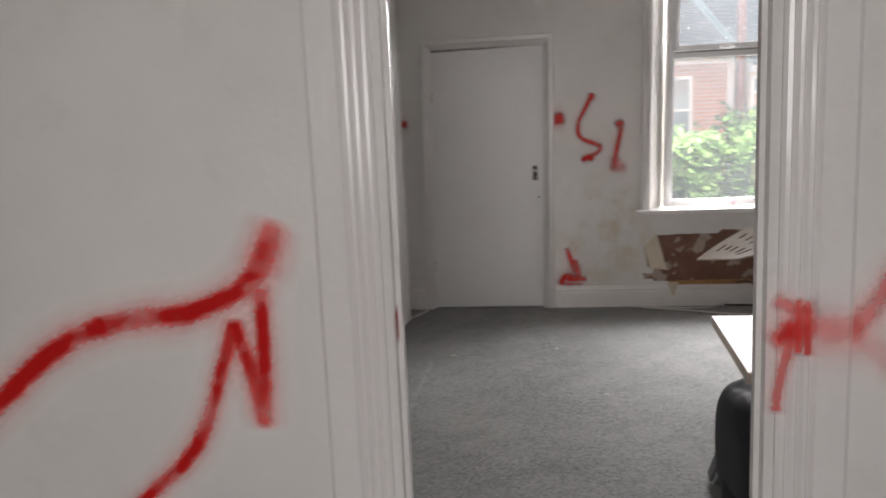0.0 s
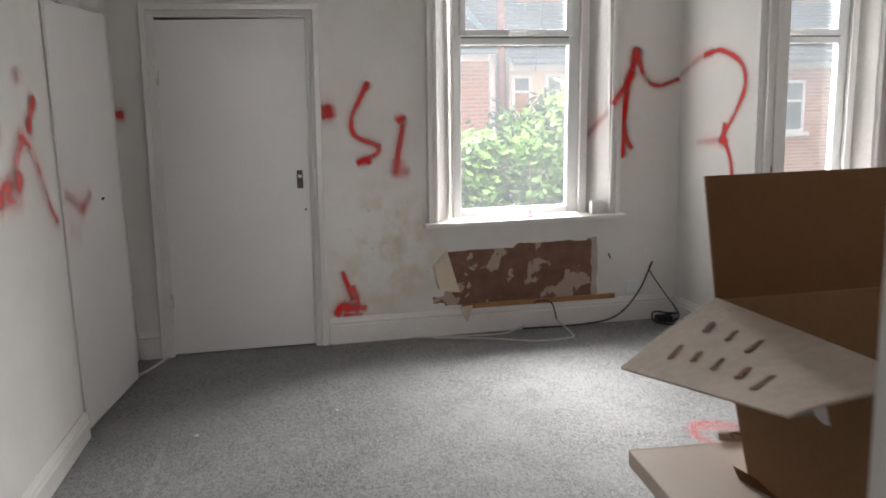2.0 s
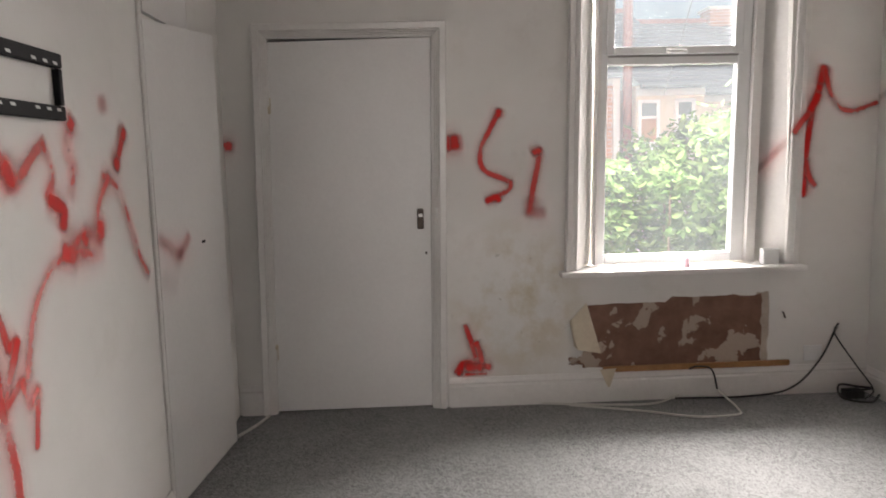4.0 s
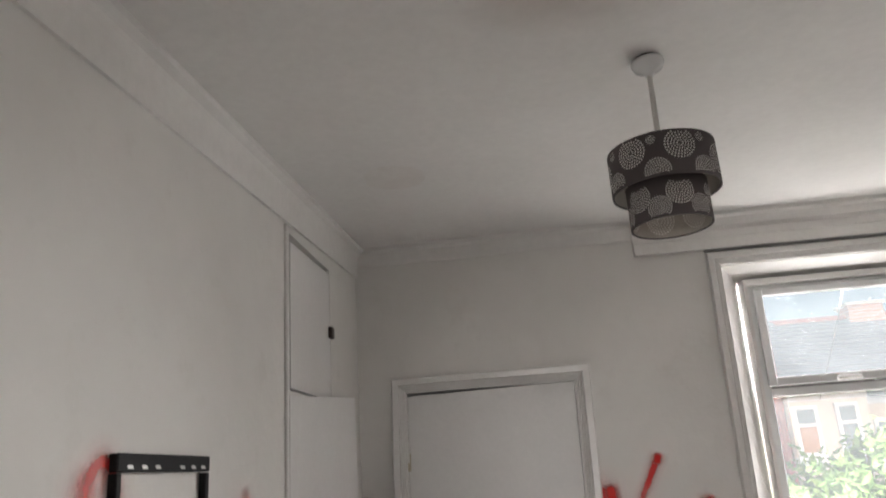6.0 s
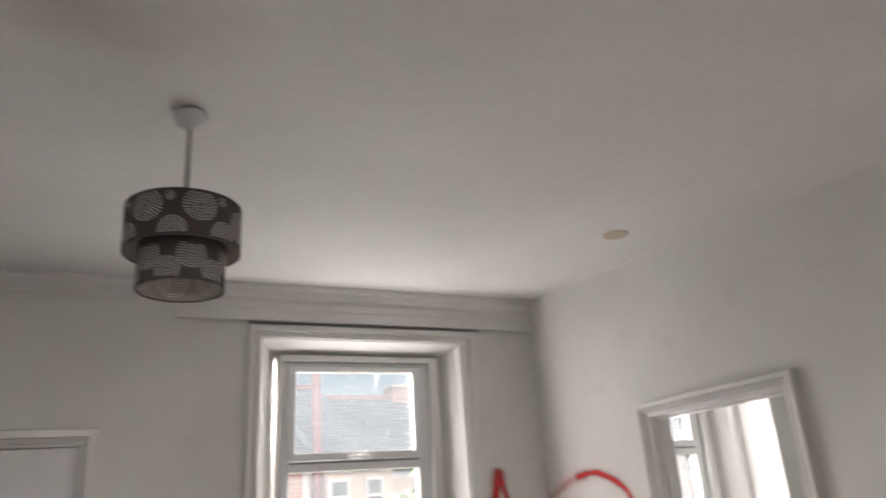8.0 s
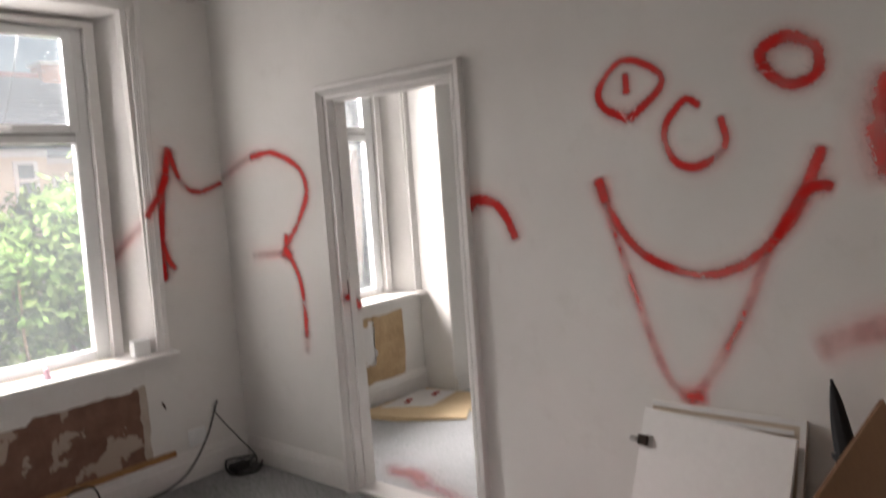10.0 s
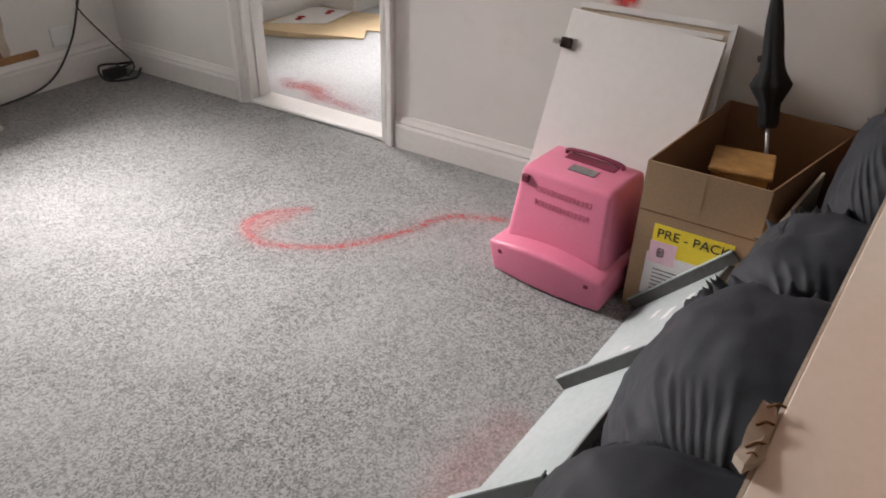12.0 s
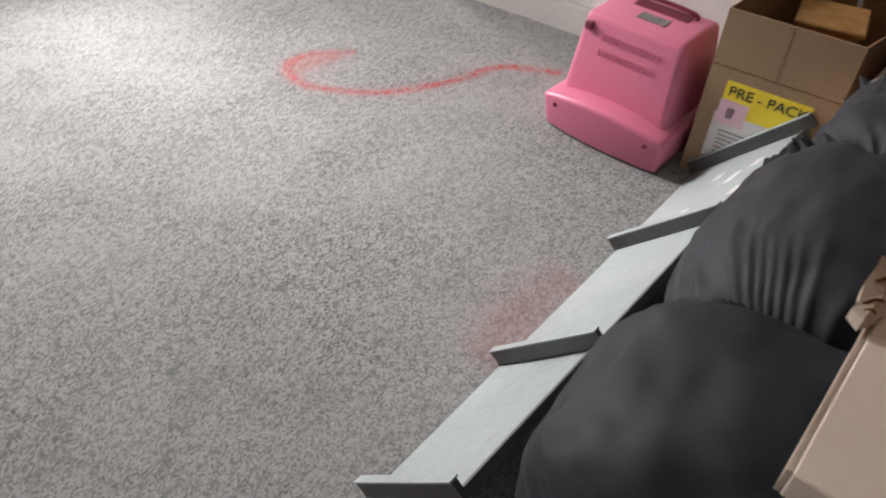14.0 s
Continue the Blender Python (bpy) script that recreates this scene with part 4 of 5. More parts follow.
graffiti("graffiti_hall", lambda u, v, o: (u, YD - TS - o, v), (
    ([(-0.55, 0.68), (-0.45, 0.77), (-0.31, 0.88), (-0.16, 0.94), (0.03, 0.96), (0.16, 1.02), (0.21, 1.08), (0.235, 1.15)], 0.029, 1.25),
    ([(-0.20, 0.44), (-0.11, 0.52), (-0.01, 0.61), (0.04, 0.69), (0.10, 0.85), (0.13, 0.93), (0.17, 0.80), (0.185, 0.70), (0.195, 0.85), (0.20, 1.01)], 0.021, 1.1),
    ([(0.21, 1.07), (0.24, 1.14)], 0.03, 0.8), ([(1.455, 0.905), (1.479, 0.935), (1.512, 0.981), (1.545, 1.04)], 0.026, 0.75), ([(1.455, 0.89), (1.50, 0.865), (1.56, 0.80)], 0.026, 0.30)), M_spray, "red spray zigzag on the hall wall", (0.0, YD - TS, 0.9))
graffiti("graffiti_architrave", lambda u, v, o: (u, YD - TS - 0.0285 - o, v), (
    ([(1.300, 0.975), (1.325, 0.960), (1.350, 0.952)], 0.016, 0.85), ([(1.300, 0.897), (1.322, 0.915), (1.352, 0.912)], 0.026, 1.0), ([(1.326, 0.913), (1.336, 0.908)], 0.030, 1.0),
    ([(1.325, 0.89), (1.313, 0.841), (1.303, 0.785), (1.300, 0.746)], 0.013, 0.75), ([(1.340, 0.975), (1.341, 0.87)], 0.009, 0.85), ([(1.358, 0.97), (1.359, 0.865)], 0.008, 0.9), ([(1.345, 0.955), (1.365, 0.915)], 0.020, 0.55),
    ([(1.385, 0.918), (1.41, 0.916), (1.44, 0.915)], 0.036, 0.50), ([(1.395, 0.89), (1.435, 0.885)], 0.05, 0.16)),
    M_spray, "red spray splashes over the gloss architrave", (1.35, YD - TS, 0.9))
graffiti("graffiti_jamb", lambda u, v, o: (H0 + 0.022 + o, u, v), (([(YD - 0.06, 0.95), (YD - 0.05, 0.90)], 0.025, 0.7),), M_spray, "small red spray blot on the door lining", (H0, YD, 0.9))
graffiti("graffiti_floor", lambda u, v, o: (u, v, o), (
    ([(2.67, 3.85), (2.62, 3.91), (2.56, 3.955), (2.49, 3.965), (2.435, 3.93), (2.412, 3.86), (2.425, 3.78), (2.53, 3.61), (2.73, 3.48), (2.91, 3.41), (3.01, 3.23)], 0.021, 0.78), ([(2.60, 3.88), (2.46, 3.92)], 0.036, 0.5),
    ([(1.84, 2.775), (2.02, 2.75), (2.16, 2.735)], 0.05, 0.22), ([(1.9, 2.79), (2.12, 2.76)], 0.07, 0.12)), M_spray_floor, "faded red spray curl on the grey carpet", (2.5, 3.7, 0))
graffiti("graffiti_side_floor", lambda u, v, o: (u, v, o), (
    ([(3.66, 4.86), (3.60, 4.78), (3.62, 4.66), (3.56, 4.55), (3.54, 4.35), (3.53, 4.25)], 0.04, 0.7), ([(3.66, 4.74), (3.58, 4.55)], 0.06, 0.5)), M_spray_floor, "red spray scribble on the side-room carpet", (3.6, 4.5, 0))

# ---- wall bracket ----
bracket = thing("screen_bracket", (XL, 3.64, 1.5), "black metal screen wall bracket, empty", "wall bracket")
for z0, z1 in ((1.502, 1.540), (1.642, 1.680)):
    rail = part("rail", rounded(boxes((XL, XL + 0.022, 3.415, 3.86, z0, z1)), 0.003, 1), M_bracket, bracket)
    zs = z0 + 0.006 if z0 > 1.6 else z1 - 0.015
    for y in (3.45, 3.51, 3.57, 3.69, 3.75, 3.805):
        part("slot", hull([(x, y + dy + (0.006 if up == 0 else 0), zs + up) for x in (XL + 0.021, XL + 0.0226) for dy in (0, 0.022) for up in (0, 0.008)]), M_metal, rail)
for y in (3.415, 3.840):
    part("upright", rounded(boxes((XL + 0.0005, XL + 0.0205, y, y + 0.02, 1.542, 1.640)), 0.002, 1), M_bracket, bracket)

# ---- pendant lamp ----
LX, LY = 1.080, 3.84
LZ = ceil_at(LY)
lamp = thing("pendant_lamp", (LX, LY, 2.174), "two-tier dark drum pendant lamp with pale flower print", "lamp")
# the dark shade above the rose is a solid black disc
part("rose_shadow", turned([(0.036, LZ + 0.004), (0.034, LZ - 0.010)], 24, LX + 0.006, LY), M_bracket, lamp, "black disc drawing the shadow above the rose", True)
part("ceiling_rose", turned([(0.045, LZ - 0.010), (0.046, LZ - 0.018), (0.040, LZ - 0.034), (0.018, LZ - 0.046), (0.011, LZ - 0.058)], 28, LX + 0.006, LY), M_upvc, lamp, "white plastic ceiling rose", True)
part("cord", tube([(LX + 0.006, LY, LZ - 0.050), (LX + 0.001, LY, 2.39)], 0.0075), M_cable_w, lamp, "white flex cord")


def drum(name, radius, z0, z1):
    bm = turned([(radius, z0), (radius, z1), (radius - 0.004, z1), (radius - 0.004, z0)], 48, LX, LY)
    for f in [f for f in bm.faces if len(f.verts) > 8]:
        bm.faces.remove(f)
    rings = [v for v in bm.verts]
    for i in range(48):
        bm.faces.new((rings[i], rings[144 + i], rings[144 + (i + 1) % 48], rings[(i + 1) % 48]))
    return part(name, bm, M_shade, lamp, "dark taupe fabric drum", True)


def motif(parent, radius, angle, z, size, z0, z1):
    """A dahlia of small pale petals on a drum."""
    bm = bmesh.new()
    for ring in range(1, 6):
        rr = size * ring / 5.3
        count = 4 + 5 * ring
        for k in range(count):
            a = 2 * math.pi * (k + 0.5 * (ring % 2)) / count
            rad, tan = size / 5.3 * 0.40, math.pi * rr / count * 0.66
            quad = []
            for du, dv in ((-1.0, 0), (0, -1.0), (1.0, 0), (0.2, 1.0), (-0.2, 1.0)):
                r2, t2 = rr + du * rad, dv * tan
                h, v = r2 * math.cos(a) - t2 * math.sin(a), r2 * math.sin(a) + t2 * math.cos(a)
                quad.append((h, v))
            if all(z0 + 0.004 < z + v < z1 - 0.004 for h, v in quad):
                bm.faces.new([bm.verts.new((LX + (radius + 0.0012) * math.sin(angle + h / radius), LY - (radius + 0.0012) * math.cos(angle + h / radius), z + v)) for h, v in quad])
    part("flower_print", bm, M_motif, parent)


upper = drum("upper_shade", 0.142, 2.270, 2.391)
lower = drum("lower_shade", 0.106, 2.174, 2.290)
for i in range(7):
    turn = i * 2 * math.pi / 7
    motif(upper, 0.142, 0.15 + turn, 2.350 if i % 2 == 0 else 2.325, 0.040, 2.270, 2.391)
    motif(upper, 0.142, 0.60 + turn, 2.285, 0.034, 2.270, 2.391)
    motif(upper, 0.142, 0.55 + turn, 2.370, 0.012, 2.270, 2.391)
for i in range(6):
    turn = i * math.pi / 3
    motif(lower, 0.106, 0.10 + turn, 2.238, 0.036, 2.174, 2.270)
    motif(lower, 0.106, 0.62 + turn, 2.200, 0.031, 2.174, 2.270)
    motif(lower, 0.0985, 0.10 + turn, 2.225, 0.040, 2.174, 2.286)


def lining(parent, radius, z0, z1):
    bm = bmesh.new()
    n = 48
    a = [bm.verts.new((LX + radius * math.cos(2 * math.pi * i / n), LY + radius * math.sin(2 * math.pi * i / n), z0)) for i in range(n)]
    b = [bm.verts.new((LX + radius * math.cos(2 * math.pi * i / n), LY + radius * math.sin(2 * math.pi * i / n), z1)) for i in range(n)]
    for i in range(n):
        bm.faces.new((a[i], a[(i + 1) % n], b[(i + 1) % n], b[i]))
    part("lining", bm, M_shade_in, parent, "pale inner lining", True)


lining(lower, 0.1005, 2.177, 2.287)
lining(upper, 0.1365, 2.273, 2.388)
part("bulb_holder", turned([(0.018, 2.28), (0.022, 2.31), (0.02, 2.37), (0.010, 2.395)], 16, LX, LY), M_upvc, lamp, "white bulb holder", True)
for k in range(3):
    a = 2 * math.pi * k / 3
    part("spider_arm", tube([(LX, LY, 2.375), (LX + 0.139 * math.cos(a), LY + 0.139 * math.sin(a), 2.388)], 0.0018, 6), M_metal, lamp)

hole = thing("ceiling_patch", (2.945, 4.372, ceil_at(4.372)), "yellowed oval blanking disc on the ceiling", "ceiling disc")
part("disc", turned([(0.056, ceil_at(4.372) + 0.004), (0.056, ceil_at(4.372) - 0.006), (0.046, ceil_at(4.372) - 0.010)], 28, 2.945, 4.372), M_paper, hole, smooth=True)
filler = thing("ceiling_filler", (0.22, 4.6, ceil_at(4.6)), "faint patch of dried filler on the ceiling", "ceiling patch", kind="structure")
bm = bmesh.new()
rng = random.Random(21)
rim = []
for k in range(22):
    a = 2 * math.pi * k / 22
    x, y = 0.22 + (0.11 + 0.02 * rng.random()) * math.cos(a), 4.6 + (0.13 + 0.03 * rng.random()) * math.sin(a)
    rim.append(bm.verts.new((x, y, ceil_at(y) - 0.003)))
bm.faces.new(rim)
part("filler", bm, M_tan_pale, filler)

# ---- floor cables ----
wire = thing("white_cable", (2.0, 5.5, 0), "white cable lying along the skirting", "cable")
part("lead", tube([(1.45, 5.66, 0.012), (1.75, 5.62, 0.006), (2.05, 5.60, 0.006), (2.22, 5.66, 0.03)], 0.006), M_cable_w, wire)
part("lead", tube([(1.6, 5.63, 0.006), (1.95, 5.50, 0.006), (2.2, 5.38, 0.006), (2.42, 5.38, 0.006), (2.47, 5.46, 0.006), (2.44, 5.64, 0.05)], 0.006), M_cable_w, wire)
wire2 = thing("black_cable", (2.9, 5.6, 0), "thin black cable looping up against the wall", "cable")
part("lead", tube([(2.28, 5.67, 0.17), (2.32, 5.655, 0.19), (2.40, 5.65, 0.17), (2.43, 5.64, 0.06)], 0.005), M_cable_b, wire2)
part("lead", tube([(2.2, 5.66, 0.01), (2.6, 5.64, 0.012), (2.85, 5.64, 0.05), (3.02, 5.66, 0.20), (3.13, 5.68, 0.40)], 0.0055), M_cable_b, wire2)
part("lead", tube([(3.13, 5.68, 0.40), (3.11, 5.675, 0.34), (3.2, 5.62, 0.18), (3.27, 5.56, 0.05), (3.2, 5.52, 0.01)], 0.004), M_cable_b, wire2)
plug = thing("cable_heap", (3.18, 5.58, 0), "tangled black cable heap with adaptor", "cable")
part("adaptor", rounded(boxes((3.12, 3.22, 5.55, 5.62, 0.0, 0.045)), 0.008, 2), M_cable_b, plug)
part("coil", tube([(3.10, 5.56, 0.05), (3.16, 5.50, 0.07), (3.26, 5.55, 0.06), (3.24, 5.64, 0.04), (3.12, 5.63, 0.06), (3.08, 5.53, 0.02), (3.2, 5.47, 0.01), (3.28, 5.52, 0.03)], 0.006), M_cable_b, plug)
wire3 = thing("white_cable", (-0.1, 5.5, 0), "short white cable beside the cupboard", "cable")
part("lead", tube([(-0.14, 5.36, 0.01), (-0.07, 5.52, 0.012), (-0.03, 5.62, 0.02)], 0.008), M_cable_w, wire3)
seam = solid("carpet_seam", rounded(boxes((0.150, 0.172, 1.7, 4.32, 0.0, 0.004)), 0.0015, 1), M_seam, "raised pale carpet seam", "carpet seam")

for cx, cy, cs in ((0.284, 4.409, 0.011), (1.15, 3.72, 0.008), (0.92, 4.55, 0.007)):
    bit = thing("plaster_crumb", (cx, cy, 0.0), "tiny white plaster crumb on the carpet", "crumb")
    part("crumb", rounded(hull([(cx + dx * (1 - 0.3 * dz), cy + dy * (1 - 0.2 * dz), dz * cs * 0.7) for dx in (-cs, cs) for dy in (-0.6 * cs, 0.7 * cs) for dz in (0, 1)]), 0.0015, 1), M_tan_pale, bit)

# ---- sofa with a board across its back ----
sofa = thing("sofa", (2.2, 2.1, 0), "black puffy padded sofa with gathered seams", "sofa")
part("base", rounded(boxes((1.36, 3.06, 1.74, 2.25, 0.0, 0.28)), 0.03, 2), M_black_flat, sofa)


def puff(name, x0, x1, y0, y1, z0, z1, seed, power=0.66, gather=0.034, first=False):
    """A stuffed cushion, gathered into wrinkles at its two seams."""
    bm = bmesh.new()
    nu, nv = 56, 320
    cx, cy, cz = 0.5 * (x0 + x1), 0.5 * (y0 + y1), 0.5 * (z0 + z1)
    sx, sy, sz = 0.5 * (x1 - x0), 0.5 * (y1 - y0), 0.5 * (z1 - z0)
    sg = lambda v, e: math.copysign(abs(v) ** e, v)
    rings = []
    for i in range(1, nu):
        a = -math.pi / 2 + math.pi * i / nu
        ring = []
        for k in range(nv):
            b = 2 * math.pi * k / nv
            r = abs(math.cos(a)) ** 0.42
            p = Vector((sg(math.sin(a), 0.8), r * sg(math.cos(b), power), r * sg(math.sin(b), power)))
            wander = 1.6 * noise.noise(Vector((b * 1.7, seed, p.x * 1.1)))
            reach = (0.32 if p.x < 0 else 0.6) + 0.24 * noise.noise(Vector((b * 5.0, seed * 2.3, 0.0)))
            rim = min(1.0, max(0.0, (abs(p.x) - reach) / (0.75 - reach))) * ((0.0 if p.x < 0 else 0.3) if first else (0.18 if p.x < 0 else 1.0))
            ridge = 1 - abs(math.sin(b * 21 + 4.5 * wander + 2.0 * p.x))
            depth = 0.85 + 0.7 * noise.noise(Vector((b * 3.1, seed + 7.0, p.x)))
            fold = 1.9 * max(0.0, depth) * (ridge ** 1.4 - 0.4) * rim
            fold += 0.5 * noise.noise(Vector((p.x * 2.4, p.y * 2.2 + seed, p.z * 2.2)))
            fold += 0.45 * noise.noise(Vector((p.x * 5.0, p.y * 6.0 + seed, p.z * 6.0))) * (0.3 + rim)
            fold += 0.06 * (1 - abs(noise.noise(Vector((p.x * 7.0 + 2.0 * p.y, p.y * 3.0 + seed, p.z * 9.0)))) * 3.0)
            s = 1 + gather / 0.28 * fold
            ring.append(bm.verts.new((cx + sx * p.x, cy + sy * p.y * s, cz + sz * p.z * s)))
        rings.append(ring)
    for a, b in zip(rings, rings[1:]):
        for k in range(nv):
            bm.faces.new((a[k], a[(k + 1) % nv], b[(k + 1) % nv], b[k]))
    bm.faces.new(rings[0][::-1])
    bm.faces.new(rings[-1])
    return part(name, bm, M_black, sofa, "", True)


for i, (a, b, front, h) in enumerate(((1.365, 1.80, 2.49, 0.565), (1.71, 2.25, 2.455, 0.60), (2.16, 2.62, 2.385, 0.585), (2.52, 3.14, 2.268, 0.70))):
    puff("cushion", a, b, 1.93, front, 0.12, h, 3.1 * i + 1, first=i == 0)
for i, (a, b) in enumerate(((1.37, 2.0), (1.9, 2.6), (2.5, 3.18))):
    puff("backrest", a, b, 1.70, 2.10, 0.22, 0.752, 5.3 * i + 2, 0.5)

board = thing("laminate_board", (2.0, 2.0, 0.745), "beige laminate board with chipped edge lying on the sofa", "board")
part("panel", rounded(hull([(1.285, 1.70, 0.747), (1.285, 1.70, 0.776), (1.327, 2.237, 0.747), (1.327, 2.237, 0.776), (2.80, 1.70, 0.747), (2.80, 1.70, 0.776), (2.78, 2.128, 0.747), (2.78, 2.128, 0.776)]), 0.0015, 1), M_board, board)
part("edge_band", hull([(1.329, 2.2375, 0.748), (1.329, 2.2375, 0.775), (1.329, 2.2415, 0.748), (1.329, 2.2415, 0.775), (2.78, 2.1285, 0.748), (2.78, 2.1285, 0.775), (2.78, 2.1325, 0.748), (2.78, 2.1325, 0.775)]), M_edge, board, "pale chipped edge")
torn = thing("torn_cardboard", (1.55, 2.225, 0.777), "torn tan fibre scrap on the chipped board edge", "cardboard")
rng = random.Random(4)
bm = bmesh.new()
ring = ((1.600, 2.224), (1.596, 2.238), (1.572, 2.240), (1.548, 2.243), (1.522, 2.242), (1.505, 2.245), (1.494, 2.234), (1.506, 2.227), (1.522, 2.219), (1.548, 2.221), (1.568, 2.220), (1.585, 2.221))
lo = [bm.verts.new((x, y, 0.7765)) for x, y in ring]
hi = [bm.verts.new((x, y, 0.779 + 0.004 * rng.random() + (0.007 if y > 2.23 else 0.0))) for x, y in ring]
mid = bm.verts.new((1.547, 2.226, 0.783))
for k in range(len(ring)):
    n = (k + 1) % len(ring)
    bm.faces.new((hi[k], hi[n], mid))
    bm.faces.new((lo[k], lo[n], hi[n], hi[k]))
bm.faces.new(lo[::-1])
part("scrap", bm, M_card_pale, torn)
for x0, y0, x1, y1 in ((1.588, 2.232, 1.604, 2.216), (1.556, 2.236, 1.572, 2.221), (1.520, 2.238, 1.540, 2.223), (1.510, 2.236, 1.519, 2.226)):
    part("fibre", tube([(x0, y0, 0.786), (0.5 * (x0 + x1) + 0.002, 0.5 * (y0 + y1), 0.786), (x1, y1, 0.781)], 0.0016, 6), M_card_dark, torn, "dark torn fibre")

# ---- open carton on the board ----
carton = thing("open_carton", (1.68, 1.95, 0.776), "open brown cardboard box with raised scuffed flaps", "cardboard box")
CX0, CX1, CY0, CY1, CZ0, CZ1 = 1.450, 1.90, 1.76, 2.125, 0.778, 1.045
t4 = 0.005
HX, HY, HZT = 1.422, 2.137, 1.058                        # far hinge corner
SIDE = [Vector(c) for c in ((CX0 + 0.02, CY0, CZ0), (CX0, CY0, CZ1), (CX0 + 0.008, CY1 - 0.035, CZ0), (HX, HY, HZT))]
inward = Vector((t4, 0, 0))
part("side_panel", hull([SIDE[0], SIDE[1], SIDE[2], SIDE[3], SIDE[0] + inward, SIDE[1] + inward, SIDE[2] + inward, SIDE[3] + inward]), M_card_warm, carton)
part("side_panel", boxes((CX1 - t4, CX1, CY0, CY1 - 0.045, CZ0, CZ1)), M_card_warm, carton)
part("end_panel", hull([SIDE[2] + inward - Vector((0, t4, 0)), SIDE[3] + inward - Vector((0, t4, 0)), SIDE[2] + inward, SIDE[3] + inward,
                        (CX1 - t4, CY1 - 0.040, CZ0), (CX1 - t4, HY - t4, HZT), (CX1 - t4, CY1 - 0.035, CZ0), (CX1 - t4, HY, HZT)]), M_card_warm, carton)
part("end_panel", boxes((CX0 + 0.027, CX1 - t4, CY0, CY0 + t4, CZ0, CZ1)), M_card_warm, carton)
# bottom and upright flap carry the box's shade in their darker brown
part("bottom", boxes((CX0 + 0.03, CX1 - t4, CY0 + t4, CY1 - 0.045, CZ0, CZ0 + t4)), M_card_dark, carton)
part("back_flap", slab((HX, HY, HZT), (1.444, 2.217, 1.2445), (CX1 + 0.02, 2.217, 1.2475), (CX1, HY, HZT), 0.005), M_card_dark, carton, "upright dark brown flap")
FA, FB, FC, FD = Vector((HX, HY - 0.003, HZT + 0.001)), Vector((1.262, 2.13, 0.962)), Vector((1.282, 1.773, 1.023)), Vector((CX0, CY0, CZ1 + 0.001))


def on_side(y, z, out):
    """A point of the carton's near side, out off its face."""
    k, m = (y - CY0) / (CY1 - CY0), (z - CZ0) / (CZ1 - CZ0)
    x = SIDE[0].lerp(SIDE[2], k).lerp(SIDE[1].lerp(SIDE[3], k), m).x
    return Vector((x - out, y, z))


flap_up = (FB - FA).cross(FD - FA).normalized()


def on_flap(u, v, lift):
    """u: hinge to tip, v: far end to near end; the sheet bows a little."""
    return FA.lerp(FB, u).lerp(FD.lerp(FC, u), v) + flap_up * (lift + 0.006 * math.sin(math.pi * u))


bm = bmesh.new()
sheets = [[[bm.verts.new(on_flap(a / 8, b / 8, h)) for b in range(9)] for a in range(9)] for h in (0.0, 0.004)]
for side in sheets:
    for a in range(8):
        for b in range(8):
            bm.faces.new((side[a][b], side[a + 1][b], side[a + 1][b + 1], side[a][b + 1]))
for k in range(8):
    for a, b, c, d in ((0, k, 0, k + 1), (8, k, 8, k + 1), (k, 0, k + 1, 0), (k, 8, k + 1, 8)):
        bm.faces.new((sheets[0][a][b], sheets[0][c][d], sheets[1][c][d], sheets[1][a][b]))
flap = part("side_flap", bm, M_card_pale, carton, "scuffed pale flap folded outwards")
rng = random.Random(8)
for u0, v0, count, step in ((0.26, 0.16, 3, 0.13), (0.60, 0.18, 5, 0.135)):
    for k in range(count):
        v, w, n = v0 + step * k + rng.uniform(-0.02, 0.02), 0.014 + 0.012 * rng.random(), rng.uniform(0.13, 0.24)
        part("tear", hull([on_flap(u, q, h) for u, q in ((u0 + 0.03, v), (u0 + n, v + 0.03), (u0, v + 0.6 * w), (u0 + n - 0.03, v + 0.03 + w)) for h in (0.002, 0.0056)]), M_card_dark, flap, "dark tear in the card face")
part("address_label", hull([on_side(y, z, o) for y, z in ((1.908, 0.942), (1.919, 0.977), (1.985, 0.918), (1.960, 0.962)) for o in (0.0005, 0.002)]), M_white_label, carton, "white address label")
part("address_print", hull([on_side(y, z, o) for y, z in ((1.935, 0.945), (1.938, 0.962), (1.965, 0.932), (1.962, 0.952)) for o in (0.0022, 0.003)]), M_grey_label, carton)
part("torn_base_flap", hull([(1.445, 2.095, 0.777), (1.445, 2.095, 0.783), (1.458, 2.112, 0.777), (1.447, 2.116, 0.79), (1.50, 1.80, 0.777), (1.50, 1.80, 0.781), (1.52, 1.80, 0.777), (1.52, 1.80, 0.784)]), M_card_dark, carton)

# ---- cleated panel leaning on the sofa ----
panel = thing("cleated_panel", (2.1, 2.74, 0), "blue-white panel with grey cleats leaning on the sofa", "panel")
def on_panel(x, up, out=0.0):
    """A point of the leaning panel: x along it, up from its foot (0) to its top edge (1), out off its face."""
    foot = Vector((x, 2.722 - 0.070 * (x - 1.84), 0.004))
    rise = max(0.0, (x - 2.2) / 0.55)                     # the far end rides up on the carton
    head = Vector((x, 2.517 - 0.085 * (x - 1.84) - 0.03 * rise, 0.215 + 0.05 * rise))
    return foot.lerp(head, up) + Vector((0.03, 0.75, 0.66)) * out


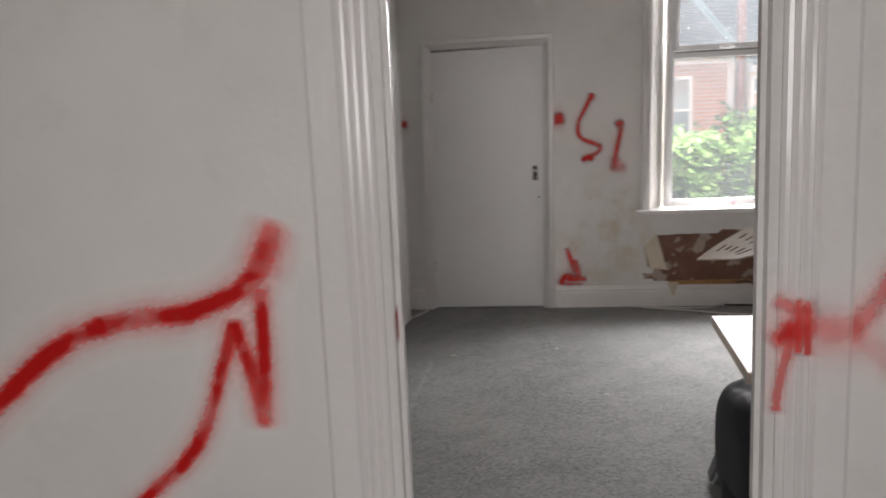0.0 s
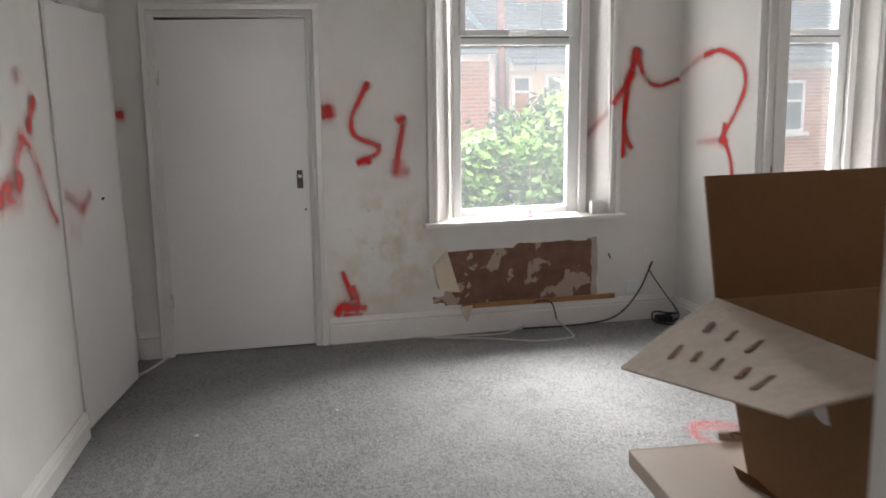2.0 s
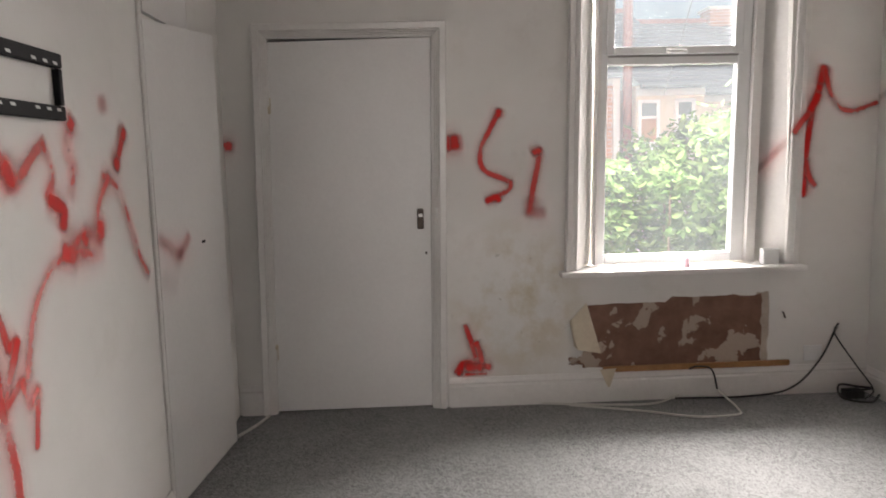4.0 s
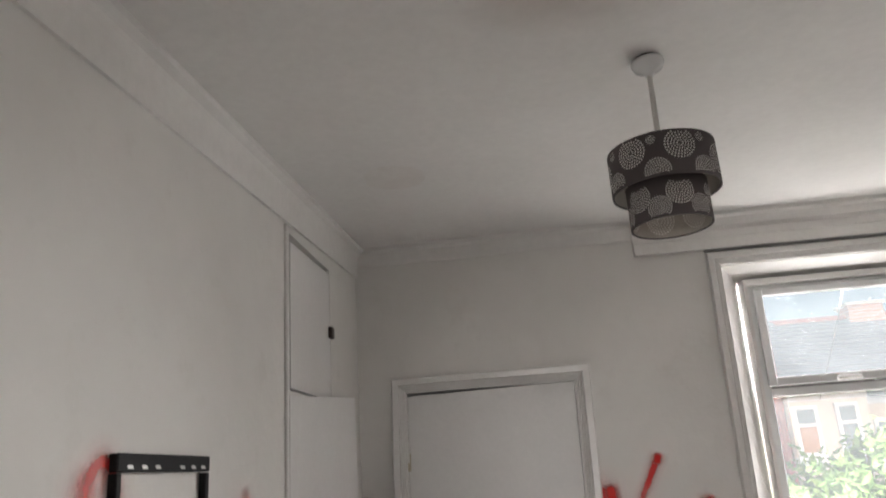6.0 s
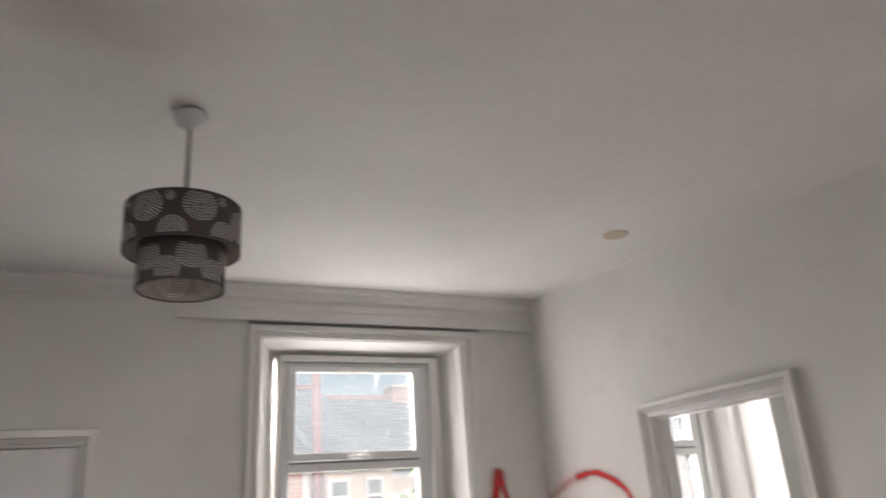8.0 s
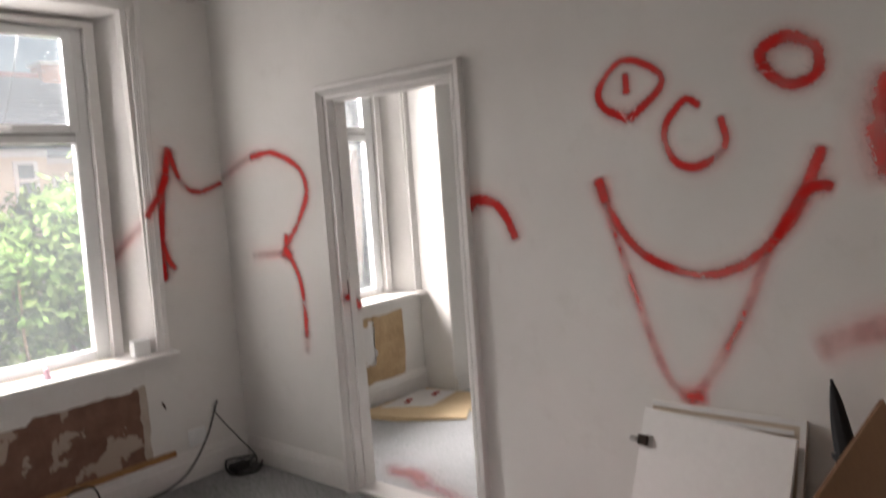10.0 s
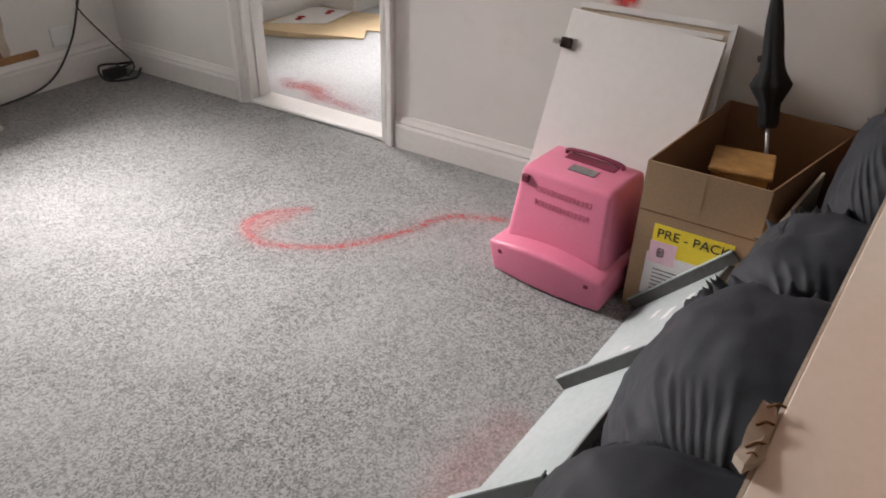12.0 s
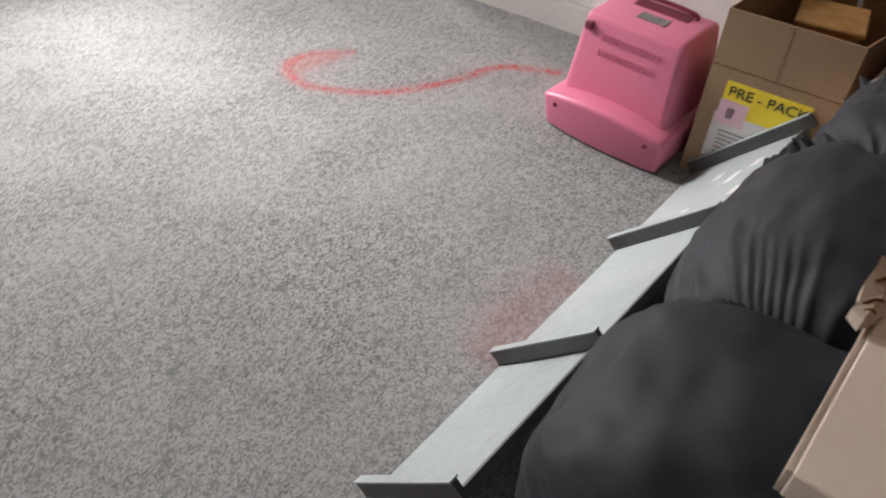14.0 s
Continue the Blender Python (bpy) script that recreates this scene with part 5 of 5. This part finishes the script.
for x0, x1 in ((1.455, 2.2), (2.2, 2.79)):
    part("sheet", hull([on_panel(x, u, o) for x in (x0, x1) for u in (0, 0.88) for o in (-0.012, 0.0)]), M_grey_panel, panel)
    part("top_rail", hull([on_panel(x, u, o) for x in (x0, x1) for u in (0.881, 0.91) for o in (-0.012, 0.006)]), M_cleat, panel)
for x in (1.442, 1.84, 2.32, 2.755):
    part("cleat", hull([on_panel(x + dx, u, o) for dx in (0, 0.012) for u in (-0.01, 0.985) for o in (0.001, 0.034)]), M_cleat, panel)
    part("cleat_cap", hull([on_panel(x + dx, u, o) for dx in (-0.003, 0.016) for u in (-0.01, 0.985) for o in (0.0345, 0.038)]), M_grey_panel, panel)
rng = random.Random(31)
for k in range(5):
    x, u = rng.uniform(2.40, 2.70), rng.uniform(0.30, 0.85)
    part("scuff", hull([on_panel(x + dx, u + du + 0.4 * dx, o) for dx in (0, rng.uniform(0.03, 0.09)) for du in (0, 0.06) for o in (0.0005, 0.0022)]), M_white_label, panel, "pale plaster scuff")

# ---- pink pet carrier ----
pet = thing("pet_carrier", pose(2.88, 2.915, 0, 0, 0, -6), "pink plastic pet carrier with vents and top handle", "pet carrier")


def frustum(x0, x1, y0, y1, z0, u0, u1, v0, v1, z1, bevel, segments=3):
    return rounded(hull([(x0, y0, z0), (u0, v0, z1), (x0, y1, z0), (u0, v1, z1), (x1, y0, z0), (u1, v0, z1), (x1, y1, z0), (u1, v1, z1)]), bevel, segments)


skirt = frustum(-0.180, 0.17, -0.190, 0.190, 0.0, -0.205, 0.17, -0.20, 0.20, 0.112, 0.016)
bmesh.ops.subdivide_edges(skirt, edges=[e for e in skirt.edges if abs(e.verts[0].co.y - e.verts[1].co.y) > 0.2], cuts=10)
for v in skirt.verts:
    v.co.z += 0.030 * (1 - (v.co.y / 0.2) ** 2) * (1 if v.co.z > 0.06 else 0) * (1 if v.co.x < 0 else 0.4)
    if v.co.x < -0.1:
        v.co.x -= 0.02 * (1 - (v.co.y / 0.2) ** 2)
part("base", skirt, M_pink, pet, "", True, True)
shell = part("shell", frustum(-0.152, 0.145, -0.172, 0.172, 0.10, -0.108, 0.10, -0.148, 0.156, 0.350, 0.02), M_pink, pet, "", True, True)
slope = lambda z: -0.1535 + 0.044 * (z - 0.10) / 0.250
for row in range(2):
    z = 0.288 - 0.042 * row
    for k in range(15):
        y = 0.085 - k * 0.0125
        # slits are thin slabs, their shade put into a darker pink
        part("vent", hull([(slope(z + dz) + dx, y + dy, z + dz) for dx in (-0.0015, 0.003) for dy in (0, 0.006) for dz in (0, 0.016)]), M_pink_vent, shell, local=True)
part("clip", rounded(boxes((-0.126, -0.110, 0.122, 0.146, 0.302, 0.327)), 0.003, 1), M_pink_dark, shell, "dark pink clip", local=True)
for y in (0.15, -0.15):
    part("stud", rounded(boxes((-0.210, -0.190, y - 0.007, y + 0.007, 0.083, 0.097)), 0.004, 2), M_pink_dark, pet, local=True)
# the slot's shade is a dark plate laid on the shell
part("handle_slot_shade", rounded(boxes((0.018, 0.070, -0.085, 0.085, 0.348, 0.352)), 0.0015, 1), M_pink_dark, shell, "dark plate drawing the shaded slot under the handle", local=True)
part("handle", tube([(0.055, 0.098, 0.350), (0.055, 0.085, 0.364), (0.055, 0.0, 0.369), (0.055, -0.085, 0.364), (0.055, -0.098, 0.350)], 0.0065, 10), M_pink_dark, pet, "", True, True)
part("top_label", boxes((-0.050, -0.008, -0.050, 0.035, 0.3505, 0.3525)), M_grey_label, shell, "small grey label", local=True)

# ---- white cupboard door and backing board against the wall ----
lean_board = thing("loose_cupboard_door", pose(3.015, 3.06, 0.0, 0, 19, -3) @ pose(0, 0, 0.003, 2.0, 0, 0), "loose white cupboard door with hinge leaning on wall", "cupboard door")
part("panel", rounded(boxes((-0.009, 0.009, -0.36, 0.145, 0.018, 0.735)), 0.0015, 1), M_white_lam, lean_board, "", False, True)
hg = part("hinge", rounded(boxes((-0.026, -0.009, 0.112, 0.150, 0.608, 0.642)), 0.004, 1), M_dark_metal, lean_board, "tarnished concealed hinge", local=True)
part("hinge_arm", rounded(boxes((-0.040, -0.022, 0.145, 0.172, 0.614, 0.632)), 0.004, 1), M_metal, hg, local=True)
part("hinge_cup", rounded(boxes((-0.014, -0.009, 0.098, 0.122, 0.604, 0.646)), 0.003, 1), M_metal, hg, local=True)
back_board = thing("backing_board", pose(3.085, 2.90, 0.0, 0, 17, 1), "pale chipboard backing with grooved frame against the wall", "board")
part("sheet", rounded(boxes((-0.007, 0.007, -0.25, 0.25, 0.0, 0.755)), 0.001, 1), M_pale_wood, back_board, "", False, True)
for y0, y1, z0, z1 in ((-0.25, 0.25, 0.735, 0.755), (-0.25, -0.232, 0.0, 0.735), (-0.215, 0.25, 0.705, 0.720)):
    part("lipping", boxes((-0.014, -0.0075, y0, y1, z0, z1)), M_white_lam, back_board, local=True)

# ---- carton with label ----
pack = thing("labelled_carton", pose(2.768, 2.705, 0), "open brown carton with yellow printed label", "cardboard box")
w5, D, Wd, Hh = 0.005, 0.525, 0.322, 0.475


def carton_wall(x0, y0, x1, y1, h0, h1, thick):
    """A card wall from one corner to the next, its top sloping from h0 to h1."""
    d = Vector((x1 - x0, y1 - y0, 0)).normalized()
    n = Vector((-d.y, d.x, 0)) * thick
    a, b = Vector((x0, y0, 0)), Vector((x1, y1, 0))
    return hull([a, a + Vector((0, 0, h0)), a + n, a + n + Vector((0, 0, h0)), b, b + Vector((0, 0, h1)), b + n, b + n + Vector((0, 0, h1))])


part("front_panel", boxes((0, w5, -Wd, 0, 0, Hh)), M_card, pack, local=True)
# back and sides darker than the front: their shade is in the colour
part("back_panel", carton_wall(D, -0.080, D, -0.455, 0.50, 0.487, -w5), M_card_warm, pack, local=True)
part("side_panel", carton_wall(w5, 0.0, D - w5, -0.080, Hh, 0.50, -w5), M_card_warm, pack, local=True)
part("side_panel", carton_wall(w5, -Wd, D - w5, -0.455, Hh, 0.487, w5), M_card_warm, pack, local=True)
# the shade at the carton's bottom is in this darker brown
part("bottom", hull([(x, y, z) for x, y0, y1 in ((w5, -Wd + w5, -w5), (D - w5, -0.45, -0.085)) for y in (y0, y1) for z in (0, w5)]), M_card_dark, pack, local=True)
part("tape", boxes((-0.0008, -0.0002, -0.16, -0.11, 0.27, Hh)), M_card, pack, "strip of brown tape", local=True)
# the crease's shade is drawn as a thin dark strip
part("crease", boxes((-0.001, -0.0003, -Wd, 0.0, 0.328, 0.331)), M_card_dark, pack, local=True)
lab = part("label", boxes((-0.0016, -0.0004, -0.27, -0.052, 0.165, 0.298)), M_yellow, pack, "bright yellow label", local=True)
part("label", boxes((-0.0019, -0.0009, -0.205, -0.045, 0.065, 0.205)), M_white_label, pack, "white lower label", local=True)
part("sticker", boxes((-0.0026, -0.0019, -0.125, -0.05, 0.175, 0.245)), M_pink_label, pack, "pale pink sticker", local=True)
for k in range(5):
    part("print_bar", boxes((-0.0034, -0.0027, -0.075 - 0.004 * k, -0.0735 - 0.004 * k, 0.195, 0.225)), M_ink, pack, local=True)
for k in range(6):
    part("print_bar", boxes((-0.0027, -0.002, -0.16 + 0.008 * (k % 2), -0.07, 0.088 + 0.013 * k, 0.092 + 0.013 * k)), M_grey_label, pack, local=True)
txt = bpy.data.curves.new("lettering", "FONT")
txt.body, txt.size, txt.extrude = "PRE - PACK", 0.040, 0.0003
letters = new("lettering", txt)
txt.materials.append(M_ink)
letters.parent = pack
letters.matrix_basis = pose(-0.0024, -0.062, 0.258, 90, 0, -90)
small = thing("small_wooden_box", pose(3.02, 2.505, 0.25, 0, 0, 8), "small varnished wooden box inside the carton", "box")
part("case", rounded(boxes((-0.075, 0.075, -0.075, 0.075, -0.244, 0.165)), 0.004, 1), M_small_wood, small, "", False, True)
part("lid", rounded(boxes((-0.085, 0.085, -0.085, 0.085, 0.166, 0.180)), 0.004, 1), M_small_wood, small, "", False, True)
dark_stuff = thing("black_bag", (3.02, 2.44, 0.006), "crumpled black bag inside the carton", "bag")
bm = bmesh.new()
bmesh.ops.create_icosphere(bm, subdivisions=4, radius=1.0)
for v in bm.verts:
    k = 1 + 0.28 * noise.noise(v.co * 2.2) + 0.12 * noise.noise(v.co * 6)
    v.co = Vector((3.02 + 0.19 * v.co.x * k, 2.45 + 0.085 * v.co.y * k, 0.12 + 0.115 * v.co.z * k))
    v.co.z = max(v.co.z, 0.006)
part("bag", bm, M_black_flat, dark_stuff, "", True)

# ---- umbrella ----
ubase, utip = Vector((3.10, 2.425, 0.24)), Vector((3.24, 2.57, 0.885))
axis_q = (utip - ubase).to_track_quat("Z", "Y").to_matrix().to_4x4()
umb = thing("umbrella", Matrix.Translation(ubase) @ axis_q, "folded black umbrella standing in the carton", "umbrella")
UL = (utip - ubase).length
furled = turned([(0.022, 0.262), (0.027, 0.275), (0.029, 0.33), (0.050, 0.375), (0.053, 0.385), (0.034, 0.43), (0.028, 0.47), (0.027, 0.51), (0.023, 0.56), (0.017, 0.61), (0.009, UL - 0.025), (0.005, UL - 0.012), (0.004, UL)], 32)
for v in furled.verts:
    a = math.atan2(v.co.y, v.co.x)
    k = 1 + 0.16 * math.sin(8 * a + 9 * v.co.z) * min(1.0, 18 * math.hypot(v.co.x, v.co.y)) + 0.07 * noise.noise(v.co * 30)
    v.co.x, v.co.y = v.co.x * k, v.co.y * k
part("canopy", furled, M_black_flat, umb, "", True, True)
part("shaft", turned([(0.006, 0.10), (0.006, 0.28)], 12), M_metal, umb, "steel shaft", True, True)
part("grip", turned([(0.014, -0.05), (0.016, 0.0), (0.014, 0.09), (0.008, 0.11)], 14), M_black_flat, umb, "", True, True)
part("strap", rounded(boxes((-0.030, 0.030, -0.031, 0.0, 0.448, 0.466)), 0.004, 1), M_black_flat, umb, "", False, True)

# ---- wooden chest by the wall, thin board beside the carton ----
chest = thing("wooden_chest", (3.1, 1.99, 0), "brown stained wooden chest against the wall", "chest")
part("body", rounded(boxes((2.86, 3.295, 1.72, 2.205, 0.0, 1.05)), 0.006, 1), M_pine, chest)
part("top", rounded(boxes((2.84, 3.30, 1.71, 2.215, 1.052, 1.075)), 0.005, 1), M_pine, chest)
for z in (0.56, 0.80):
    part("rail", boxes((2.87, 3.29, 2.2055, 2.210, z, z + 0.012)), M_card_dark, chest)
strip = thing("thin_board", (2.9, 2.34, 0), "thin white-edged board leaning beside the carton", "board")
part("sheet", slab((2.63, 2.378, 0.37), (2.72, 2.366, 0.004), (3.02, 2.298, 0.004), (2.975, 2.300, 0.470), 0.008), M_pale_wood, strip)

# ---- side room clutter ----
sheet = thing("flat_cardboard", (4.6, 5.3, 0), "flattened cardboard sheet on the side-room floor", "cardboard")
bm = bmesh.new()
pts = [(4.13, 5.62), (4.20, 5.35), (4.45, 4.97), (4.60, 5.06), (4.64, 4.96), (4.95, 5.20), (4.90, 5.40), (4.87, 5.66)]
lo = [bm.verts.new((x, y, 0.004)) for x, y in pts]
hi = [bm.verts.new((x, y, 0.010 + 0.03 * (i == 0 or i == 1))) for i, (x, y) in enumerate(pts)]
bm.faces.new(hi)
bm.faces.new(lo[::-1])
for i in range(len(pts)):
    bm.faces.new((lo[i], lo[(i + 1) % len(pts)], hi[(i + 1) % len(pts)], hi[i]))
bmesh.ops.triangulate(bm, faces=[f for f in bm.faces if len(f.verts) > 4])
part("sheet", bm, M_card_light, sheet)
paper = thing("paper_sheet", (4.6, 5.45, 0.012), "white paper with red marks on the cardboard", "paper")
part("sheet", slab((4.28, 5.58, 0.036), (4.50, 5.30, 0.03), (4.86, 5.37, 0.026), (4.76, 5.64, 0.03), 0.002), M_white_lam, paper)
rng = random.Random(12)
for x, y in ((4.44, 5.50), (4.66, 5.44)):
    part("mark", tube([(x, y, 0.0405), (x + 0.03, y - 0.03 + 0.02 * rng.random(), 0.0405), (x + 0.05, y + 0.02, 0.0405), (x + 0.08, y - 0.01, 0.0405)], 0.006, 6), M_red_mark, paper, "red painted squiggle")

# ---- outside ----
solid("ground", boxes((-400, 400, YB + 0.31, 800, -0.5, -0.35)), M_ground, "grey tarmac street", "ground")
solid("pavement", boxes((-60, 60, 12.6, 14.4, -0.349, -0.24)), M_render, "pale pavement across the street", "pavement")


def sash(parent, x0, x1, z0, z1, y, lower):
    f = part("window", boxes((x0, x0 + 0.06, y - 0.03, y + 0.05, z0, z1), (x1 - 0.06, x1, y - 0.03, y + 0.05, z0, z1), (x0 + 0.06, x1 - 0.06, y - 0.03, y + 0.05, z1 - 0.06, z1),
                             (x0 + 0.06, x1 - 0.06, y - 0.03, y + 0.05, z0, z0 + 0.06), (x0 + 0.06, x1 - 0.06, y - 0.03, y + 0.05, 0.42 * z0 + 0.58 * z1, 0.42 * z0 + 0.58 * z1 + 0.05)), M_upvc, parent)
    zm = 0.42 * z0 + 0.58 * z1
    part("pane", boxes((x0 + 0.06, x1 - 0.06, y + 0.0, y + 0.02, zm + 0.05, z1 - 0.06)), M_dark_pane, f)
    part("pane", boxes((x0 + 0.06, x1 - 0.06, y + 0.0, y + 0.02, z0 + 0.06, zm)), lower, f)
    part("sill", boxes((x0 - 0.08, x1 + 0.08, y - 0.1, y, z0 - 0.09, z0 - 0.002)), M_upvc, f)


def roof(parent, x0, x1, y0, y1, z0, z1):
    """A slate pitch in lapped courses, with its ridge."""
    bm = bmesh.new()
    n = 16
    for i in range(n):
        a, b = i / n, (i + 1.12) / n
        ya, yb, za, zb = y0 + (y1 - y0) * a, y0 + (y1 - y0) * b, z0 + (z1 - z0) * a, z0 + (z1 - z0) * b
        cols = max(1, int((x1 - x0) / 0.9))
        for k in range(cols):
            xa, xb = x0 + (x1 - x0) * k / cols, x0 + (x1 - x0) * (k + 1) / cols - 0.006
            v = [bm.verts.new(c) for c in ((xa, ya, za + 0.03), (xb, ya, za + 0.03), (xb, yb, zb), (xa, yb, zb), (xa, ya, za), (xb, ya, za))]
            bm.faces.new((v[0], v[1], v[2], v[3]))
            bm.faces.new((v[4], v[5], v[1], v[0]))
    part("roof", bm, M_slate, parent)
    part("ridge", boxes((x0, x1, y1 - 0.1, y1 + 0.12, z1 - 0.02, z1 + 0.08)), M_pipe, parent)


def cottage(x0, x1, y, eave, ridge, wall, label, windows, chimney=None, back=4.0):
    h = thing("terraced_cottage", (0.5 * (x0 + x1), y, -0.35), label, "house", "cottages across the street")
    part("wall", boxes((x0, x1, y, y + 2 * back, -0.35, eave)), wall, h)
    roof(h, x0 - 0.02, x1 + 0.02, y - 0.25, y + back, eave - 0.02, ridge)
    part("gutter", tube([(x0, y - 0.28, eave - 0.03), (x1, y - 0.28, eave - 0.03)], 0.05), M_dark_pane, h)
    part("fascia", boxes((x0, x1, y - 0.04, y - 0.002, eave - 0.18, eave - 0.03)), M_upvc, h)
    for a, b, c, d, low in windows:
        sash(h, a, b, c, d, y - 0.02, low)
    if chimney:
        ch = part("chimney", boxes((chimney, chimney + 0.75, y + back - 0.3, y + back + 0.3, ridge - 0.6, ridge + 0.25)), M_brick, h)
        part("cap", boxes((chimney - 0.05, chimney + 0.8, y + back - 0.35, y + back + 0.35, ridge + 0.251, ridge + 0.31)), M_render, ch)
    return h


cottage(-9.0, 1.9, 15.2, 2.60, 4.35, M_brick, "red brick terraced cottage with slate roof", ((-2.0, -0.8, 0.7, 2.2, M_curtain), (0.2, 1.2, 0.7, 2.2, M_dark_pane)))
brickh = cottage(1.9, 4.60, 15.1, 2.75, 4.42, M_brick, "red brick terraced cottage with white bay", ((2.95, 3.85, 0.75, 2.35, M_dark_pane),))
part("quoin", boxes((4.50, 4.62, 15.04, 15.09, -0.35, 2.7)), M_upvc, brickh, "white painted quoin strip")
pipe_ob = thing("drainpipe", (4.715, 14.92, -0.35), "red-brown cast iron drainpipe", "drainpipe")
part("pipe", turned([(0.085, -0.35), (0.085, 4.6)], 14, 4.715, 14.92), M_pipe, pipe_ob, smooth=True)
cream = cottage(4.80, 6.02, 14.7, 2.52, 4.6, M_render, "cream rendered cottage front with sash windows", ((4.83, 5.22, 1.48, 2.27, M_curtain), (5.49, 5.85, 1.48, 2.28, M_dark_pane)), None, 4.6)
part("string_course", boxes((4.80, 6.02, 14.66, 14.698, 1.34, 1.40)), M_upvc, cream, "pale band under the windows")
cottage(6.04, 9.6, 15.6, 2.45, 4.40, M_render, "pale rendered cottage with small window", ((6.42, 6.68, 1.55, 2.03, M_dark_pane), (7.6, 8.4, 0.9, 2.1, M_curtain)), 8.0)
cottage(9.62, 13.2, 15.2, 2.55, 4.4, M_brick, "red brick cottage with a white window", ((10.75, 11.4, 1.05, 2.12, M_dark_pane), (12.2, 12.8, 1.05, 2.12, M_dark_pane)))
cottage(13.22, 24.0, 15.2, 2.55, 4.4, M_brick, "red brick end cottage with slate roof", ((14.0, 14.8, 1.05, 2.12, M_curtain), (16.2, 17.0, 1.05, 2.12, M_dark_pane)))
wire_ob = thing("overhead_wire", (2.55, 6.0, 3.3), "thin overhead wire across the street", "wire")
part("line", tube([(2.55, 6.0, 3.3), (3.2, 8.0, 2.75), (5.3, 14.68, 2.35)], 0.006, 6), M_cable_b, wire_ob)


def bush(x0, x1, y0, y1, top, count, seed):
    """A loose shrub: stems and many single leaves in clumps."""
    rng = random.Random(seed)
    b = thing("garden_bush", (0.5 * (x0 + x1), 0.5 * (y0 + y1), -0.35), "light green leafy bush outside the window", "bush")
    clumps = []
    for i in range(46):
        x, y = rng.uniform(x0, x1), rng.uniform(y0, y1)
        crown = min(1.66, top + 1.15 * (x - x0) / (x1 - x0)) - 0.38 * rng.random() ** 1.5
        for k in range(4):
            z = crown - k * 0.34 + rng.uniform(-0.08, 0.08)
            clumps.append((x + rng.uniform(-0.1, 0.1), y + rng.uniform(-0.1, 0.1), z, rng.uniform(0.13, 0.26)))
    stems = bmesh.new()
    for x, y, z, r in clumps[::4]:
        seg = tube([(0.6 * x + 0.2 * (x0 + x1), y, -0.35), (x, y, 0.3 * z), (x, y, z)], 0.012, 5)
        me = bpy.data.meshes.new("tmp")
        seg.to_mesh(me)
        seg.free()
        stems.from_mesh(me)
        bpy.data.meshes.remove(me)
    part("stems", stems, M_stem, b)
    verts, faces = [], []
    for i in range(count):
        x, y, z, r = rng.choice(clumps)
        d = Vector((rng.gauss(0, 1), rng.gauss(0, 1), rng.gauss(0, 0.8)))
        c = Vector((x, y, z)) + d * r * 0.62
        u = Vector((rng.gauss(0, 1), rng.gauss(0, 1), rng.gauss(-0.3, 0.6))).normalized()
        w = u.cross(Vector((rng.gauss(0, 0.5), rng.gauss(0, 0.5), 1))).normalized()
        n = u.cross(w)
        s = rng.uniform(0.035, 0.075)
        k = len(verts)
        for a, e, h in ((-1, 0, 0), (-0.2, 0.42, 0.10), (0.5, 0.30, 0.05), (1, 0, -0.15), (0.5, -0.30, 0.05), (-0.2, -0.42, 0.10)):
            verts.append(c + u * a * s + w * e * s + n * h * s)
        faces += [(k, k + 1, k + 5), (k + 1, k + 2, k + 4, k + 5), (k + 2, k + 3, k + 4)]
    me = bpy.data.meshes.new("foliage")
    me.from_pydata(verts, [], faces)
    me.materials.append(M_leaf)
    ob = new("foliage", me)
    ob.parent = b
    ob.matrix_parent_inverse = b.matrix_basis.inverted()
    tagged(ob, kind="stuff")
    return b


bush(1.9, 5.3, 8.3, 9.8, 0.92, 30000, 5)
